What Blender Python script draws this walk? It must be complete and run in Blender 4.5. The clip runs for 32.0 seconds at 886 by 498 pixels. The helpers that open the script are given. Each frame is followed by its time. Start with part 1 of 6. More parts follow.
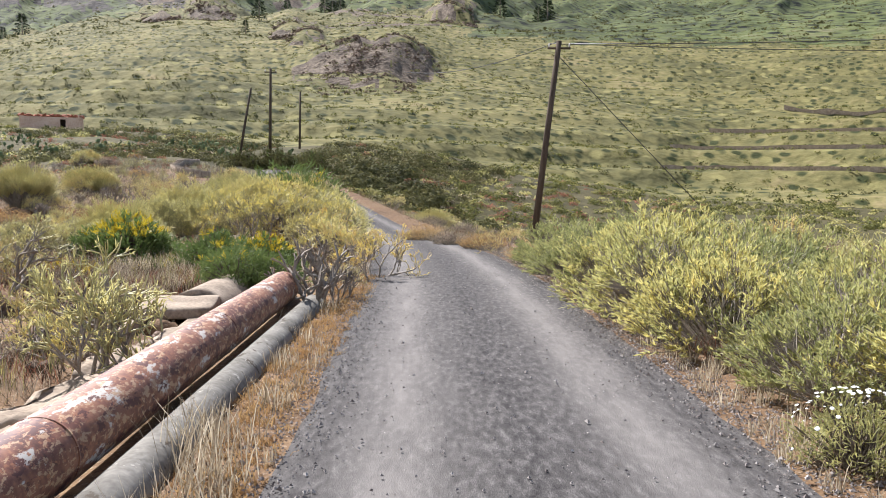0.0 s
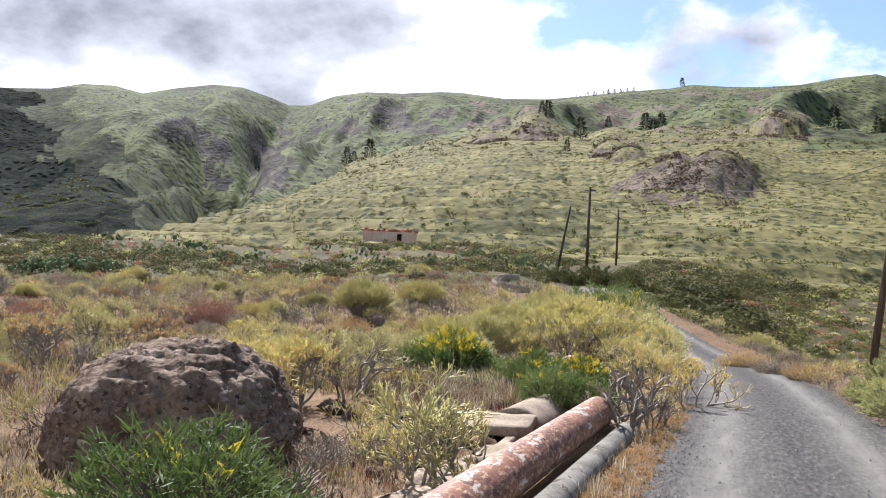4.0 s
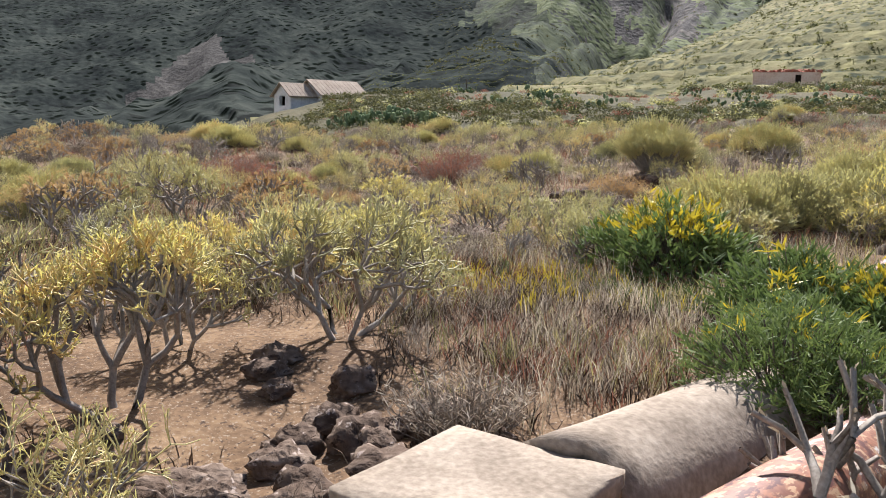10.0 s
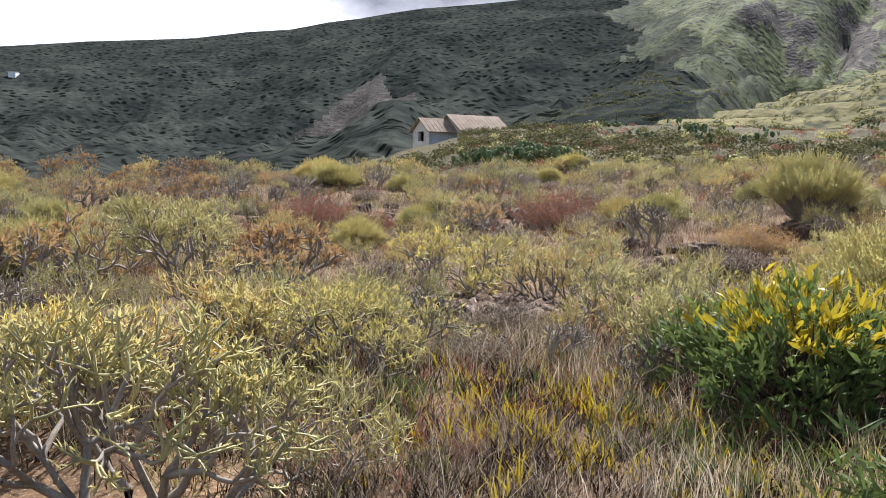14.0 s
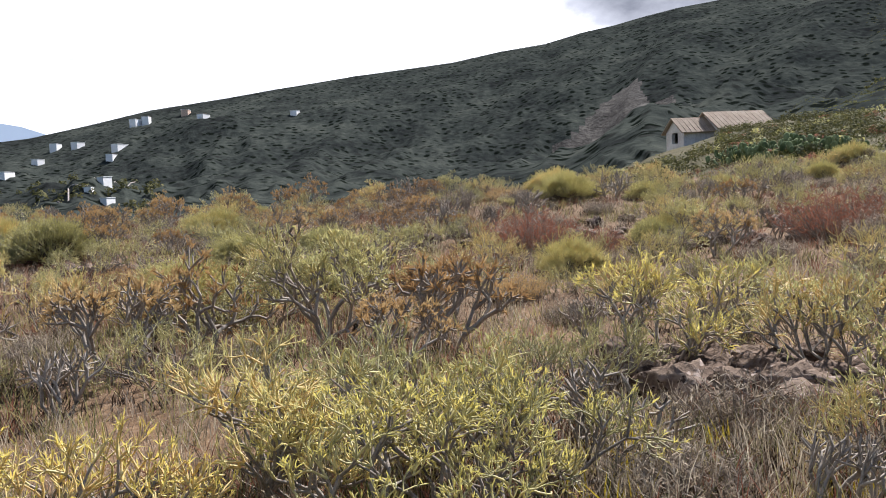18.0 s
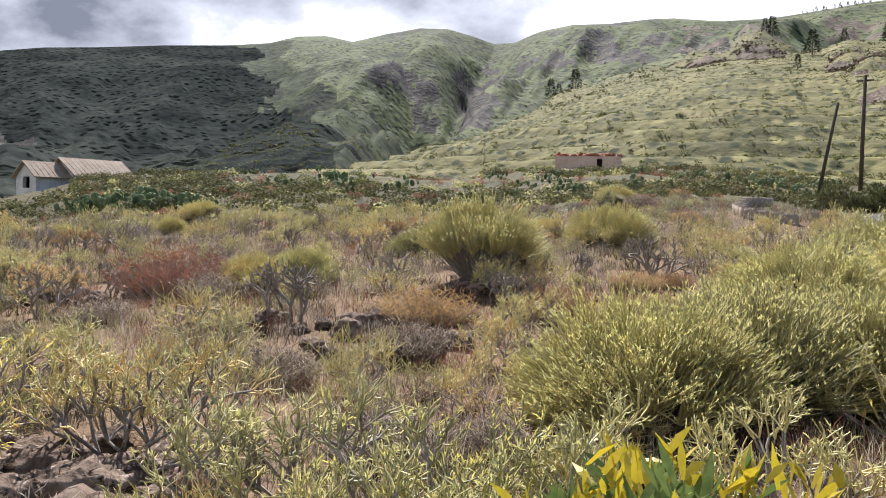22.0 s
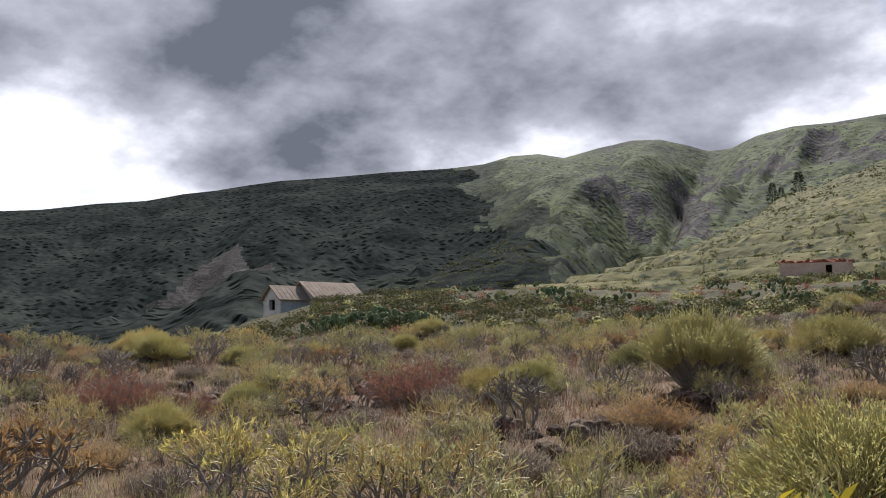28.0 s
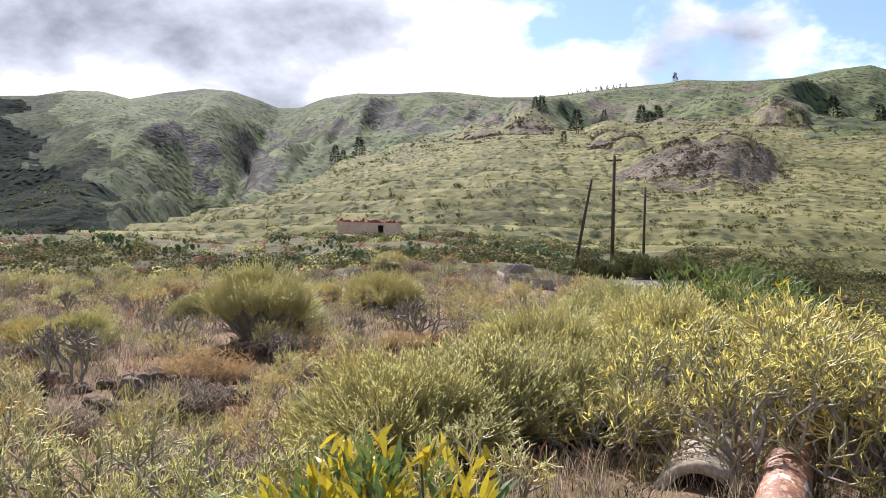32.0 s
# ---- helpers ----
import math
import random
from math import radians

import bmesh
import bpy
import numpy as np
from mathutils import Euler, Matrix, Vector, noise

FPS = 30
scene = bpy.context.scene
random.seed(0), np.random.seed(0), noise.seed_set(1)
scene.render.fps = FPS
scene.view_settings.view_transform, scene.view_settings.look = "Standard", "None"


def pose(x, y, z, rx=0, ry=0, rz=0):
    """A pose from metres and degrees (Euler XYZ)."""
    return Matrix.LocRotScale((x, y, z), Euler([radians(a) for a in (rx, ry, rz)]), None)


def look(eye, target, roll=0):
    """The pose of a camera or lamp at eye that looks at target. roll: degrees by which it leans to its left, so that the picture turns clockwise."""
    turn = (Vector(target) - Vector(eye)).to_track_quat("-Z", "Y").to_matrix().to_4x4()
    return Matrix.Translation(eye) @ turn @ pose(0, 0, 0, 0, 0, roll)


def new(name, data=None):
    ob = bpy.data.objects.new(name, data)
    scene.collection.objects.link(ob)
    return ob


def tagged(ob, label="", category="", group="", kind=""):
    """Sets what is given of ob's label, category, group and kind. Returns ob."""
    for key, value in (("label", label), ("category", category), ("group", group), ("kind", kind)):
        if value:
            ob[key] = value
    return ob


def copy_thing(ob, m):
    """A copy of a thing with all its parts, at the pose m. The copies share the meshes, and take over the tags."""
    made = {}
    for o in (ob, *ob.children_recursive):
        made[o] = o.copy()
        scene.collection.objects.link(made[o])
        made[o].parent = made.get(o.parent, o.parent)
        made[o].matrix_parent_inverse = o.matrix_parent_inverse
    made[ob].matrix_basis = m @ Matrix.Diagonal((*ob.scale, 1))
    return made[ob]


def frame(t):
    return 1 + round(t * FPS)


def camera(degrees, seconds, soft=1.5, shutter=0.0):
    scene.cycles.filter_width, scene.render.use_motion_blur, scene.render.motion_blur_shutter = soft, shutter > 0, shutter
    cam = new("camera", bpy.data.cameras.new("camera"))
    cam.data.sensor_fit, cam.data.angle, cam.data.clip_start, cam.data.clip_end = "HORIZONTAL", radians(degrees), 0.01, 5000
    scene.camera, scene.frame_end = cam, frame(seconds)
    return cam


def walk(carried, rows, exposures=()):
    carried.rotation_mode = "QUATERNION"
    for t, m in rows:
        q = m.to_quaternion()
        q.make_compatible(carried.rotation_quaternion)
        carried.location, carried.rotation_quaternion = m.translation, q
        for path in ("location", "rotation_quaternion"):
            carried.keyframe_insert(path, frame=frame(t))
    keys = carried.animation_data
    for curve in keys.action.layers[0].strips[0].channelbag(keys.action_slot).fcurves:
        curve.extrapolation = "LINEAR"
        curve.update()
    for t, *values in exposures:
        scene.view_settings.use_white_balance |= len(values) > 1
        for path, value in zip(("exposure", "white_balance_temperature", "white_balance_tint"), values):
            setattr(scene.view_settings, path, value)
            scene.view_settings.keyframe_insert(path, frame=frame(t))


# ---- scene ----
# the camera and its walk: seconds, x, y, z, yaw, pitch, lean
cam = camera(52.0, 32.0, 1.0)
PATH = [
    (0, 0.01, -0.17, 1.56, -0.49, -4.22, 0.26),
    (0.5, 0, -0.1, 1.59, 3.19, -2.47, -0.57),
    (1, -0.03, -0.08, 1.58, 7.4, -1.06, -0.32),
    (1.5, -0.06, -0.1, 1.59, 11.28, -0.27, 0.04),
    (2, -0.1, -0.08, 1.6, 14.49, 0.57, -0.07),
    (2.5, -0.11, -0.05, 1.61, 16.55, 1.86, -1.2),
    (4.5, 0.1, -0.58, 1.74, 20.21, 2.37, 3.18),
    (5, 0.17, -0.38, 1.69, 20.42, -2.27, 3.02),
    (5.5, 0.09, 0.21, 1.69, 17.7, -2.08, 2.7),
    (6, 0.05, 0.89, 1.64, 18.58, -4.33, 2.53),
    (6.5, 0.01, 1.87, 1.64, 25.65, -8.55, 3.37),
    (7, -0.25, 2.65, 1.67, 30.05, -7.84, 1.6),
    (7.5, -0.28, 3.45, 1.74, 31.01, -8.52, -0.12),
    (8, -0.2, 4.61, 1.75, 34.82, -8.94, 0.16),
    (8.5, -0.35, 5.45, 1.7, 36.03, -8.75, 0.05),
    (9, -0.4, 6.32, 1.61, 39.2, -9.42, -1.65),
    (9.5, -0.48, 7.25, 1.59, 43.46, -10.51, 0.97),
    (10, -0.64, 8.21, 1.55, 44.61, -7.19, 1.1),
    (10.5, -0.35, 9.2, 1.54, 57.76, -8.47, 1.85),
    (11, -0.69, 9.96, 1.49, 62.42, -9.99, 1.1),
    (11.5, -1.29, 10.5, 1.49, 59.06, -10.19, 1.93),
    (12, -1.53, 10.89, 1.59, 58.74, -4.41, 1.93),
    (12.5, -1.72, 11.03, 1.64, 55.57, -2.84, -0.02),
    (13, -1.83, 10.97, 1.65, 54.56, -2.92, 0.6),
    (13.5, -1.82, 11.01, 1.64, 54.06, -3.42, 1.35),
    (15.5, -4.63, 13.72, 1.6, 57.28, -12.34, -1.08),
    (16, -4.63, 13.72, 1.6, 57.91, -9.61, -1.87),
    (16.5, -4.55, 13.66, 1.6, 60.32, -7.34, -2.44),
    (17, -4.52, 13.62, 1.6, 64.47, -5.36, -2.62),
    (17.5, -4.38, 13.56, 1.6, 68.07, -4.58, -2.5),
    (18, -4.38, 13.56, 1.6, 71.14, -4.18, -2.77),
    (18.5, -4.38, 13.56, 1.6, 74.83, -3.34, -3.27),
    (19, -4.38, 13.56, 1.6, 78.98, -2.64, -4.66),
    (19.5, -4.38, 13.56, 1.6, 75.06, -2.26, -3.52),
    (20, -4.38, 13.56, 1.6, 65.15, -1.79, -2.45),
    (20.5, -4.38, 13.56, 1.6, 53.13, -1.84, -0.17),
    (21, -4.38, 13.56, 1.6, 44.41, -1.46, 0.44),
    (21.5, -4.59, 13.84, 1.6, 36.13, -1.28, 1.08),
    (22, -5.08, 14.66, 1.6, 32.39, -1.6, 0.82),
    (22.5, -4.89, 14.65, 1.6, 24.91, -0.03, 0.97),
    (23, -4.69, 14.41, 1.6, 19.89, 1.29, 1.43),
    (23.5, -4.51, 13.94, 1.6, 18.77, 2.6, 1.42),
    (24, -4.38, 13.56, 1.6, 19.69, 4.17, 2.23),
    (24.5, -4.38, 13.56, 1.6, 18.97, 4.61, 2.77),
    (25, -4.38, 13.56, 1.6, 19.1, 5.34, 2.49),
    (25.5, -4.38, 13.56, 1.6, 22.81, 5.58, 1.57),
    (26, -4.38, 13.56, 1.6, 29.91, 5.11, 0.97),
    (26.5, -4.38, 13.56, 1.6, 38.24, 4.44, -0.15),
    (28.5, -4.38, 13.56, 1.6, 46.11, 5.66, -0.13),
    (29, -4.38, 13.56, 1.6, 45.22, 5.05, 0.01),
    (29.5, -4.38, 13.56, 1.6, 45.16, 4.32, 0.07),
    (30, -4.38, 13.56, 1.6, 41.59, 3.29, 0.83),
    (30.5, -4.38, 13.56, 1.6, 35.29, 2.34, 1.27),
    (31, -4.38, 13.56, 1.6, 28.5, 2.52, 0.85),
    (31.5, -4.38, 13.56, 1.6, 22.87, 2.62, 0.46),
    (32, -4.38, 13.56, 1.6, 18.91, 2.66, 0.92),
]
walk(cam, [(t, pose(x, y, z, 90 + p, 0, yaw) @ pose(0, 0, 0, 0, 0, lean)) for t, x, y, z, yaw, p, lean in PATH],
     [(t, e, 6050, 15) for t, e in ((0.0, 1.2), (1.0, 0.98), (2.0, 0.85), (5.0, 1.25), (6.0, 1.15), (7.0, 1.5), (8.0, 1.25), (9.0, 1.15), (10.0, 1.2), (11.0, 1.25), (12.0, 1.2), (13.0, 1.05), (15.5, 1.3), (17.0, 1.22), (19.0, 0.75), (20.0, 0.9), (21.0, 1.2), (22.0, 1.1), (23.0, 1.15), (24.0, 0.87), (25.0, 0.62), (26.0, 0.55), (29.0, 0.3), (30.0, 0.68), (31.0, 1.05), (32.0, 1.12))])

# ---- sky, sun ----
SUN_AZ, SUN_EL = radians(38), radians(47)      # left of +y, above the horizon
sun_way = Vector((-math.sin(SUN_AZ) * math.cos(SUN_EL), math.cos(SUN_AZ) * math.cos(SUN_EL), math.sin(SUN_EL)))
sun = new("sun", bpy.data.lights.new("sun", "SUN"))
sun.data.energy, sun.data.angle, sun.data.color = 5.0, radians(1.0), (1.0, 0.965, 0.90)
sun.matrix_world = look(sun_way * 100, (0, 0, 0))


def build_world():
    w = bpy.data.worlds.new("sky")
    w.use_nodes = True
    scene.world = w
    nt = w.node_tree
    n, l = nt.nodes, nt.links
    bg = n["Background"]

    def math_node(op, a, b=None):
        m = n.new("ShaderNodeMath")
        m.operation = op
        for i, v in enumerate((a, b)):
            if v is None:
                continue
            if isinstance(v, (int, float)):
                m.inputs[i].default_value = v
            else:
                l.new(v, m.inputs[i])
        return m.outputs[0]

    sky = n.new("ShaderNodeTexSky")
    sky.sky_type, sky.sun_disc = "NISHITA", False
    sky.sun_elevation, sky.sun_rotation = SUN_EL, -SUN_AZ
    sky.altitude, sky.dust_density = 400, 0.6
    blue = n.new("ShaderNodeVectorMath")
    blue.operation = "SCALE"
    blue.inputs["Scale"].default_value = 0.075
    l.new(sky.outputs[0], blue.inputs[0])
    tc = n.new("ShaderNodeTexCoord")
    sep = n.new("ShaderNodeSeparateXYZ")
    l.new(tc.outputs["Generated"], sep.inputs[0])
    up = math_node("ADD", math_node("MAXIMUM", sep.outputs[2], 0.0), 0.42)
    com = n.new("ShaderNodeCombineXYZ")
    l.new(math_node("DIVIDE", sep.outputs[0], up), com.inputs[0])
    l.new(math_node("DIVIDE", sep.outputs[1], up), com.inputs[1])
    noise1 = n.new("ShaderNodeTexNoise")
    noise1.inputs["Scale"].default_value, noise1.inputs["Detail"].default_value = 1.7, 9
    noise1.inputs["Roughness"].default_value = 0.56
    l.new(com.outputs[0], noise1.inputs["Vector"])
    # more cloud towards the sea side, clear sky inland
    side = math_node("MULTIPLY", math_node("ADD", math_node("MULTIPLY", sep.outputs[0], -0.75), math_node("MULTIPLY", sep.outputs[1], -0.12)), 0.34)
    cover = math_node("ADD", noise1.outputs["Fac"], side)
    mask = n.new("ShaderNodeMapRange")
    mask.inputs["From Min"].default_value, mask.inputs["From Max"].default_value = 0.42, 0.50
    mask.interpolation_type = "SMOOTHSTEP"
    l.new(cover, mask.inputs["Value"])
    noise2 = n.new("ShaderNodeTexNoise")
    noise2.inputs["Scale"].default_value, noise2.inputs["Detail"].default_value = 2.6, 9
    noise2.inputs["Roughness"].default_value = 0.55
    shift = n.new("ShaderNodeVectorMath")
    shift.operation = "ADD"
    shift.inputs[1].default_value = (3.7, -1.9, 0)
    l.new(com.outputs[0], shift.inputs[0])
    l.new(shift.outputs[0], noise2.inputs["Vector"])
    # grey bellies overhead, bright bases low down
    belly = math_node("ADD", noise2.outputs["Fac"], math_node("MULTIPLY", math_node("SUBTRACT", sep.outputs[2], 0.36), -0.75))
    # a heavy cloud over the near end of the ridge
    dot = n.new("ShaderNodeVectorMath")
    dot.operation = "DOT_PRODUCT"
    dot.inputs[1].default_value = (-0.72, 0.58, 0.38)
    l.new(tc.outputs["Generated"], dot.inputs[0])
    heavy = n.new("ShaderNodeMapRange")
    heavy.interpolation_type = "SMOOTHSTEP"
    heavy.inputs["From Min"].default_value, heavy.inputs["From Max"].default_value = 0.92, 0.99
    heavy.inputs["To Min"].default_value, heavy.inputs["To Max"].default_value = 0.0, 0.12
    l.new(dot.outputs["Value"], heavy.inputs["Value"])
    belly = math_node("SUBTRACT", belly, heavy.outputs[0])
    tone = n.new("ShaderNodeValToRGB")
    el = tone.color_ramp.elements
    el[0].position, el[0].color = 0.36, (0.13, 0.14, 0.165, 1)
    el[1].position, el[1].color = 0.64, (0.86, 0.86, 0.87, 1)
    mid = el.new(0.52)
    mid.color = (0.42, 0.43, 0.46, 1)
    l.new(belly, tone.inputs[0])
    mix = n.new("ShaderNodeMix")
    mix.data_type = "RGBA"
    l.new(mask.outputs[0], mix.inputs[0])
    l.new(blue.outputs[0], mix.inputs[6])
    l.new(tone.outputs[0], mix.inputs[7])
    l.new(mix.outputs[2], bg.inputs[0])
    bg.inputs[1].default_value = 1.0


build_world()


# ---- materials ----
def mat(name, colours, scale=3.0, rough=0.9, bump=0.3, fine=0.0, per_object=0.0, island=0.0, metal=0.0, spread=(0.3, 0.7), coords="Object", translucent=0.0, bump_scale=None, stretch=None):
    """A procedural surface: colours spread by noise at two scales, with relief and piece-to-piece variation."""
    m = bpy.data.materials.new(name)
    m.use_nodes = True
    n, l = m.node_tree.nodes, m.node_tree.links
    b = n["Principled BSDF"]
    b.inputs["Roughness"].default_value, b.inputs["Metallic"].default_value = rough, metal
    b.inputs["Specular IOR Level"].default_value = 0.5 if rough < 0.8 else 0.08
    tc = n.new("ShaderNodeTexCoord")
    vec = tc.outputs[coords]
    if stretch:
        mp = n.new("ShaderNodeMapping")
        mp.inputs["Scale"].default_value = stretch
        l.new(vec, mp.inputs[0])
        vec = mp.outputs[0]
    big = n.new("ShaderNodeTexNoise")
    big.inputs["Scale"].default_value, big.inputs["Detail"].default_value = scale, 6
    big.inputs["Roughness"].default_value = 0.62
    small = n.new("ShaderNodeTexNoise")
    small.inputs["Scale"].default_value, small.inputs["Detail"].default_value = fine or scale * 9, 5
    l.new(vec, big.inputs["Vector"])
    l.new(vec, small.inputs["Vector"])
    mixv = n.new("ShaderNodeMath")
    mixv.operation = "MULTIPLY_ADD"
    mixv.inputs[1].default_value = 0.4
    l.new(small.outputs["Fac"], mixv.inputs[0])
    sc = n.new("ShaderNodeMath")
    sc.operation = "MULTIPLY"
    sc.inputs[1].default_value = 0.6
    l.new(big.outputs["Fac"], sc.inputs[0])
    l.new(sc.outputs[0], mixv.inputs[2])
    ramp = n.new("ShaderNodeValToRGB")
    els = ramp.color_ramp.elements
    while len(els) < len(colours):
        els.new(0.5)
    for i, c in enumerate(colours):
        els[i].position = spread[0] + (spread[1] - spread[0]) * i / max(1, len(colours) - 1)
    for i, c in enumerate(colours):
        els[i].color = (*c, 1)
    fac = mixv.outputs[0]
    if per_object or island:
        rnd = n.new("ShaderNodeObjectInfo").outputs["Random"] if per_object else n.new("ShaderNodeNewGeometry").outputs["Random Per Island"]
        k = n.new("ShaderNodeMath")
        k.operation = "MULTIPLY_ADD"
        k.inputs[1].default_value = per_object or island
        l.new(rnd, k.inputs[0])
        s2 = n.new("ShaderNodeMath")
        s2.operation = "SUBTRACT"
        s2.inputs[1].default_value = (per_object or island) / 2
        l.new(fac, s2.inputs[0])
        l.new(s2.outputs[0], k.inputs[2])
        fac = k.outputs[0]
    l.new(fac, ramp.inputs[0])
    l.new(ramp.outputs[0], b.inputs["Base Color"])
    if bump:
        bn = n.new("ShaderNodeBump")
        bn.inputs["Strength"].default_value, bn.inputs["Distance"].default_value = bump, bump_scale or 0.02
        l.new(mixv.outputs[0], bn.inputs["Height"])
        l.new(bn.outputs[0], b.inputs["Normal"])
    if translucent:
        tr = n.new("ShaderNodeBsdfTranslucent")
        l.new(ramp.outputs[0], tr.inputs[0])
        ms = n.new("ShaderNodeMixShader")
        ms.inputs[0].default_value = translucent
        l.new(b.outputs[0], ms.inputs[1])
        l.new(tr.outputs[0], ms.inputs[2])
        l.new(ms.outputs[0], n["Material Output"].inputs[0])
    return m


SOIL = mat("dry_soil", [(0.062, 0.037, 0.022), (0.15, 0.093, 0.052), (0.27, 0.178, 0.10)], 0.8, fine=14, bump=0.7, bump_scale=0.05, coords="Object")
add_pebbles = ((0.30, 0.235, 0.17), 38.0, 0.585, (1, 1, 1)), ((0.07, 0.045, 0.03), 21.0, 0.58, (1, 1, 1))
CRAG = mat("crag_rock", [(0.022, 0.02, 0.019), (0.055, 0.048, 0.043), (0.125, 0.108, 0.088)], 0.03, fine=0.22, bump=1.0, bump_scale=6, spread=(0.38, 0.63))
SCRUB = mat("scrub_slope", [(0.05, 0.048, 0.02), (0.10, 0.094, 0.037), (0.165, 0.147, 0.058), (0.26, 0.205, 0.105)], 0.035, fine=0.5, bump=0.8, bump_scale=1.5)
BLUFF = mat("bluff_rock", [(0.02, 0.016, 0.013), (0.075, 0.058, 0.044), (0.17, 0.135, 0.10), (0.25, 0.21, 0.15)], 0.16, fine=1.6, bump=1.0, bump_scale=1.2)
# cloud shadow on the mountain, painted as a dark slope colour and a half-dark one
CLOUD_SHADE = mat("cloud_shaded_slope", [(0.017, 0.0185, 0.018), (0.030, 0.034, 0.031), (0.045, 0.051, 0.044), (0.066, 0.071, 0.060)], 0.012, fine=0.12, bump=0.9, bump_scale=6, spread=(0.36, 0.64))
HALF_SHADE = mat("half_shaded_slope", [(0.018, 0.019, 0.016), (0.036, 0.042, 0.028), (0.062, 0.074, 0.039), (0.09, 0.10, 0.048)], 0.012, fine=0.12, bump=0.9, bump_scale=6, spread=(0.36, 0.64))
HALF_SHADE.node_tree.nodes["Principled BSDF"].inputs["Specular IOR Level"].default_value = 0.03
CLOUD_SHADE.node_tree.nodes["Principled BSDF"].inputs["Specular IOR Level"].default_value = 0.0
SCREE = mat("brown_spur", [(0.026, 0.024, 0.021), (0.050, 0.045, 0.039), (0.080, 0.070, 0.060)], 0.03, fine=0.25, bump=0.9, bump_scale=5, spread=(0.36, 0.64))
BANK = mat("bank_soil", [(0.03, 0.028, 0.014), (0.07, 0.062, 0.028), (0.13, 0.105, 0.055)], 0.3, fine=4, bump=0.8, bump_scale=0.2)
ROCKY = mat("mountain_scrub", [(0.018, 0.019, 0.013), (0.042, 0.050, 0.022), (0.078, 0.095, 0.034), (0.115, 0.13, 0.05), (0.15, 0.145, 0.075)], 0.0085, fine=0.11, bump=1.0, bump_scale=6, spread=(0.34, 0.66))
ROAD = mat("worn_asphalt", [(0.022, 0.02, 0.02), (0.068, 0.063, 0.06), (0.17, 0.158, 0.148)], 9.0, fine=75, bump=1.0, bump_scale=0.012, spread=(0.36, 0.68), stretch=(2.2, 0.7, 1))


def add_dust(m, colour):
    """Pale dust along the two wheel tracks and grit at the edges, by the lane's own width."""
    n, l = m.node_tree.nodes, m.node_tree.links
    b = n["Principled BSDF"]
    old = b.inputs["Base Color"].links[0].from_socket
    uv = n.new("ShaderNodeUVMap")
    uv.uv_map = "width"
    sep = n.new("ShaderNodeSeparateXYZ")
    l.new(uv.outputs[0], sep.inputs[0])
    ramp = n.new("ShaderNodeValToRGB")
    e = ramp.color_ramp.elements
    e[0].position, e[0].color = 0.0, (0.35, 0.35, 0.35, 1)
    e[1].position, e[1].color = 1.0, (0.35, 0.35, 0.35, 1)
    for p, v in ((0.1, 0.1), (0.24, 0.95), (0.36, 0.25), (0.5, 0.02), (0.62, 0.2), (0.75, 0.95), (0.88, 0.1)):
        q = e.new(p)
        q.color = (v, v, v, 1)
    l.new(sep.outputs[0], ramp.inputs[0])
    tc = n.new("ShaderNodeTexCoord")
    nz = n.new("ShaderNodeTexNoise")
    nz.inputs["Scale"].default_value, nz.inputs["Detail"].default_value = 5.5, 9
    mp = n.new("ShaderNodeMapping")
    mp.inputs["Scale"].default_value = (0.9, 0.16, 1)
    l.new(tc.outputs["Object"], mp.inputs[0])
    l.new(mp.outputs[0], nz.inputs["Vector"])
    mr = n.new("ShaderNodeMapRange")
    mr.inputs["From Min"].default_value, mr.inputs["From Max"].default_value = 0.25, 0.75
    mr.inputs["To Min"].default_value, mr.inputs["To Max"].default_value = 0.35, 0.85
    l.new(nz.outputs["Fac"], mr.inputs["Value"])
    mul = n.new("ShaderNodeMath")
    mul.operation = "MULTIPLY"
    l.new(ramp.outputs[0], mul.inputs[0])
    l.new(mr.outputs[0], mul.inputs[1])
    mix = n.new("ShaderNodeMix")
    mix.data_type = "RGBA"
    l.new(mul.outputs[0], mix.inputs[0])
    l.new(old, mix.inputs[6])
    mix.inputs[7].default_value = (*colour, 1)
    l.new(mix.outputs[2], b.inputs["Base Color"])


add_dust(ROAD, (0.25, 0.23, 0.21))


def add_flakes(m, layers):
    """Hard-edged flakes of another coat or tone over a surface: colour, noise scale, threshold, stretch."""
    n, l = m.node_tree.nodes, m.node_tree.links
    b = n["Principled BSDF"]
    tc = n.new("ShaderNodeTexCoord")
    for i, (colour, scale, cut, stretch) in enumerate(layers):
        old = b.inputs["Base Color"].links[0].from_socket
        mp = n.new("ShaderNodeMapping")
        mp.inputs["Scale"].default_value, mp.inputs["Location"].default_value = stretch, (i * 5.3, i * 2.1, i * 7.7)
        l.new(tc.outputs["Object"], mp.inputs[0])
        nz = n.new("ShaderNodeTexNoise")
        nz.inputs["Scale"].default_value, nz.inputs["Detail"].default_value, nz.inputs["Roughness"].default_value = scale, 9, 0.66
        l.new(mp.outputs[0], nz.inputs["Vector"])
        mr = n.new("ShaderNodeMapRange")
        mr.inputs["From Min"].default_value, mr.inputs["From Max"].default_value = cut, cut + 0.025
        l.new(nz.outputs["Fac"], mr.inputs["Value"])
        mix = n.new("ShaderNodeMix")
        mix.data_type = "RGBA"
        l.new(mr.outputs[0], mix.inputs[0])
        l.new(old, mix.inputs[6])
        mix.inputs[7].default_value = (*colour, 1)
        l.new(mix.outputs[2], b.inputs["Base Color"])

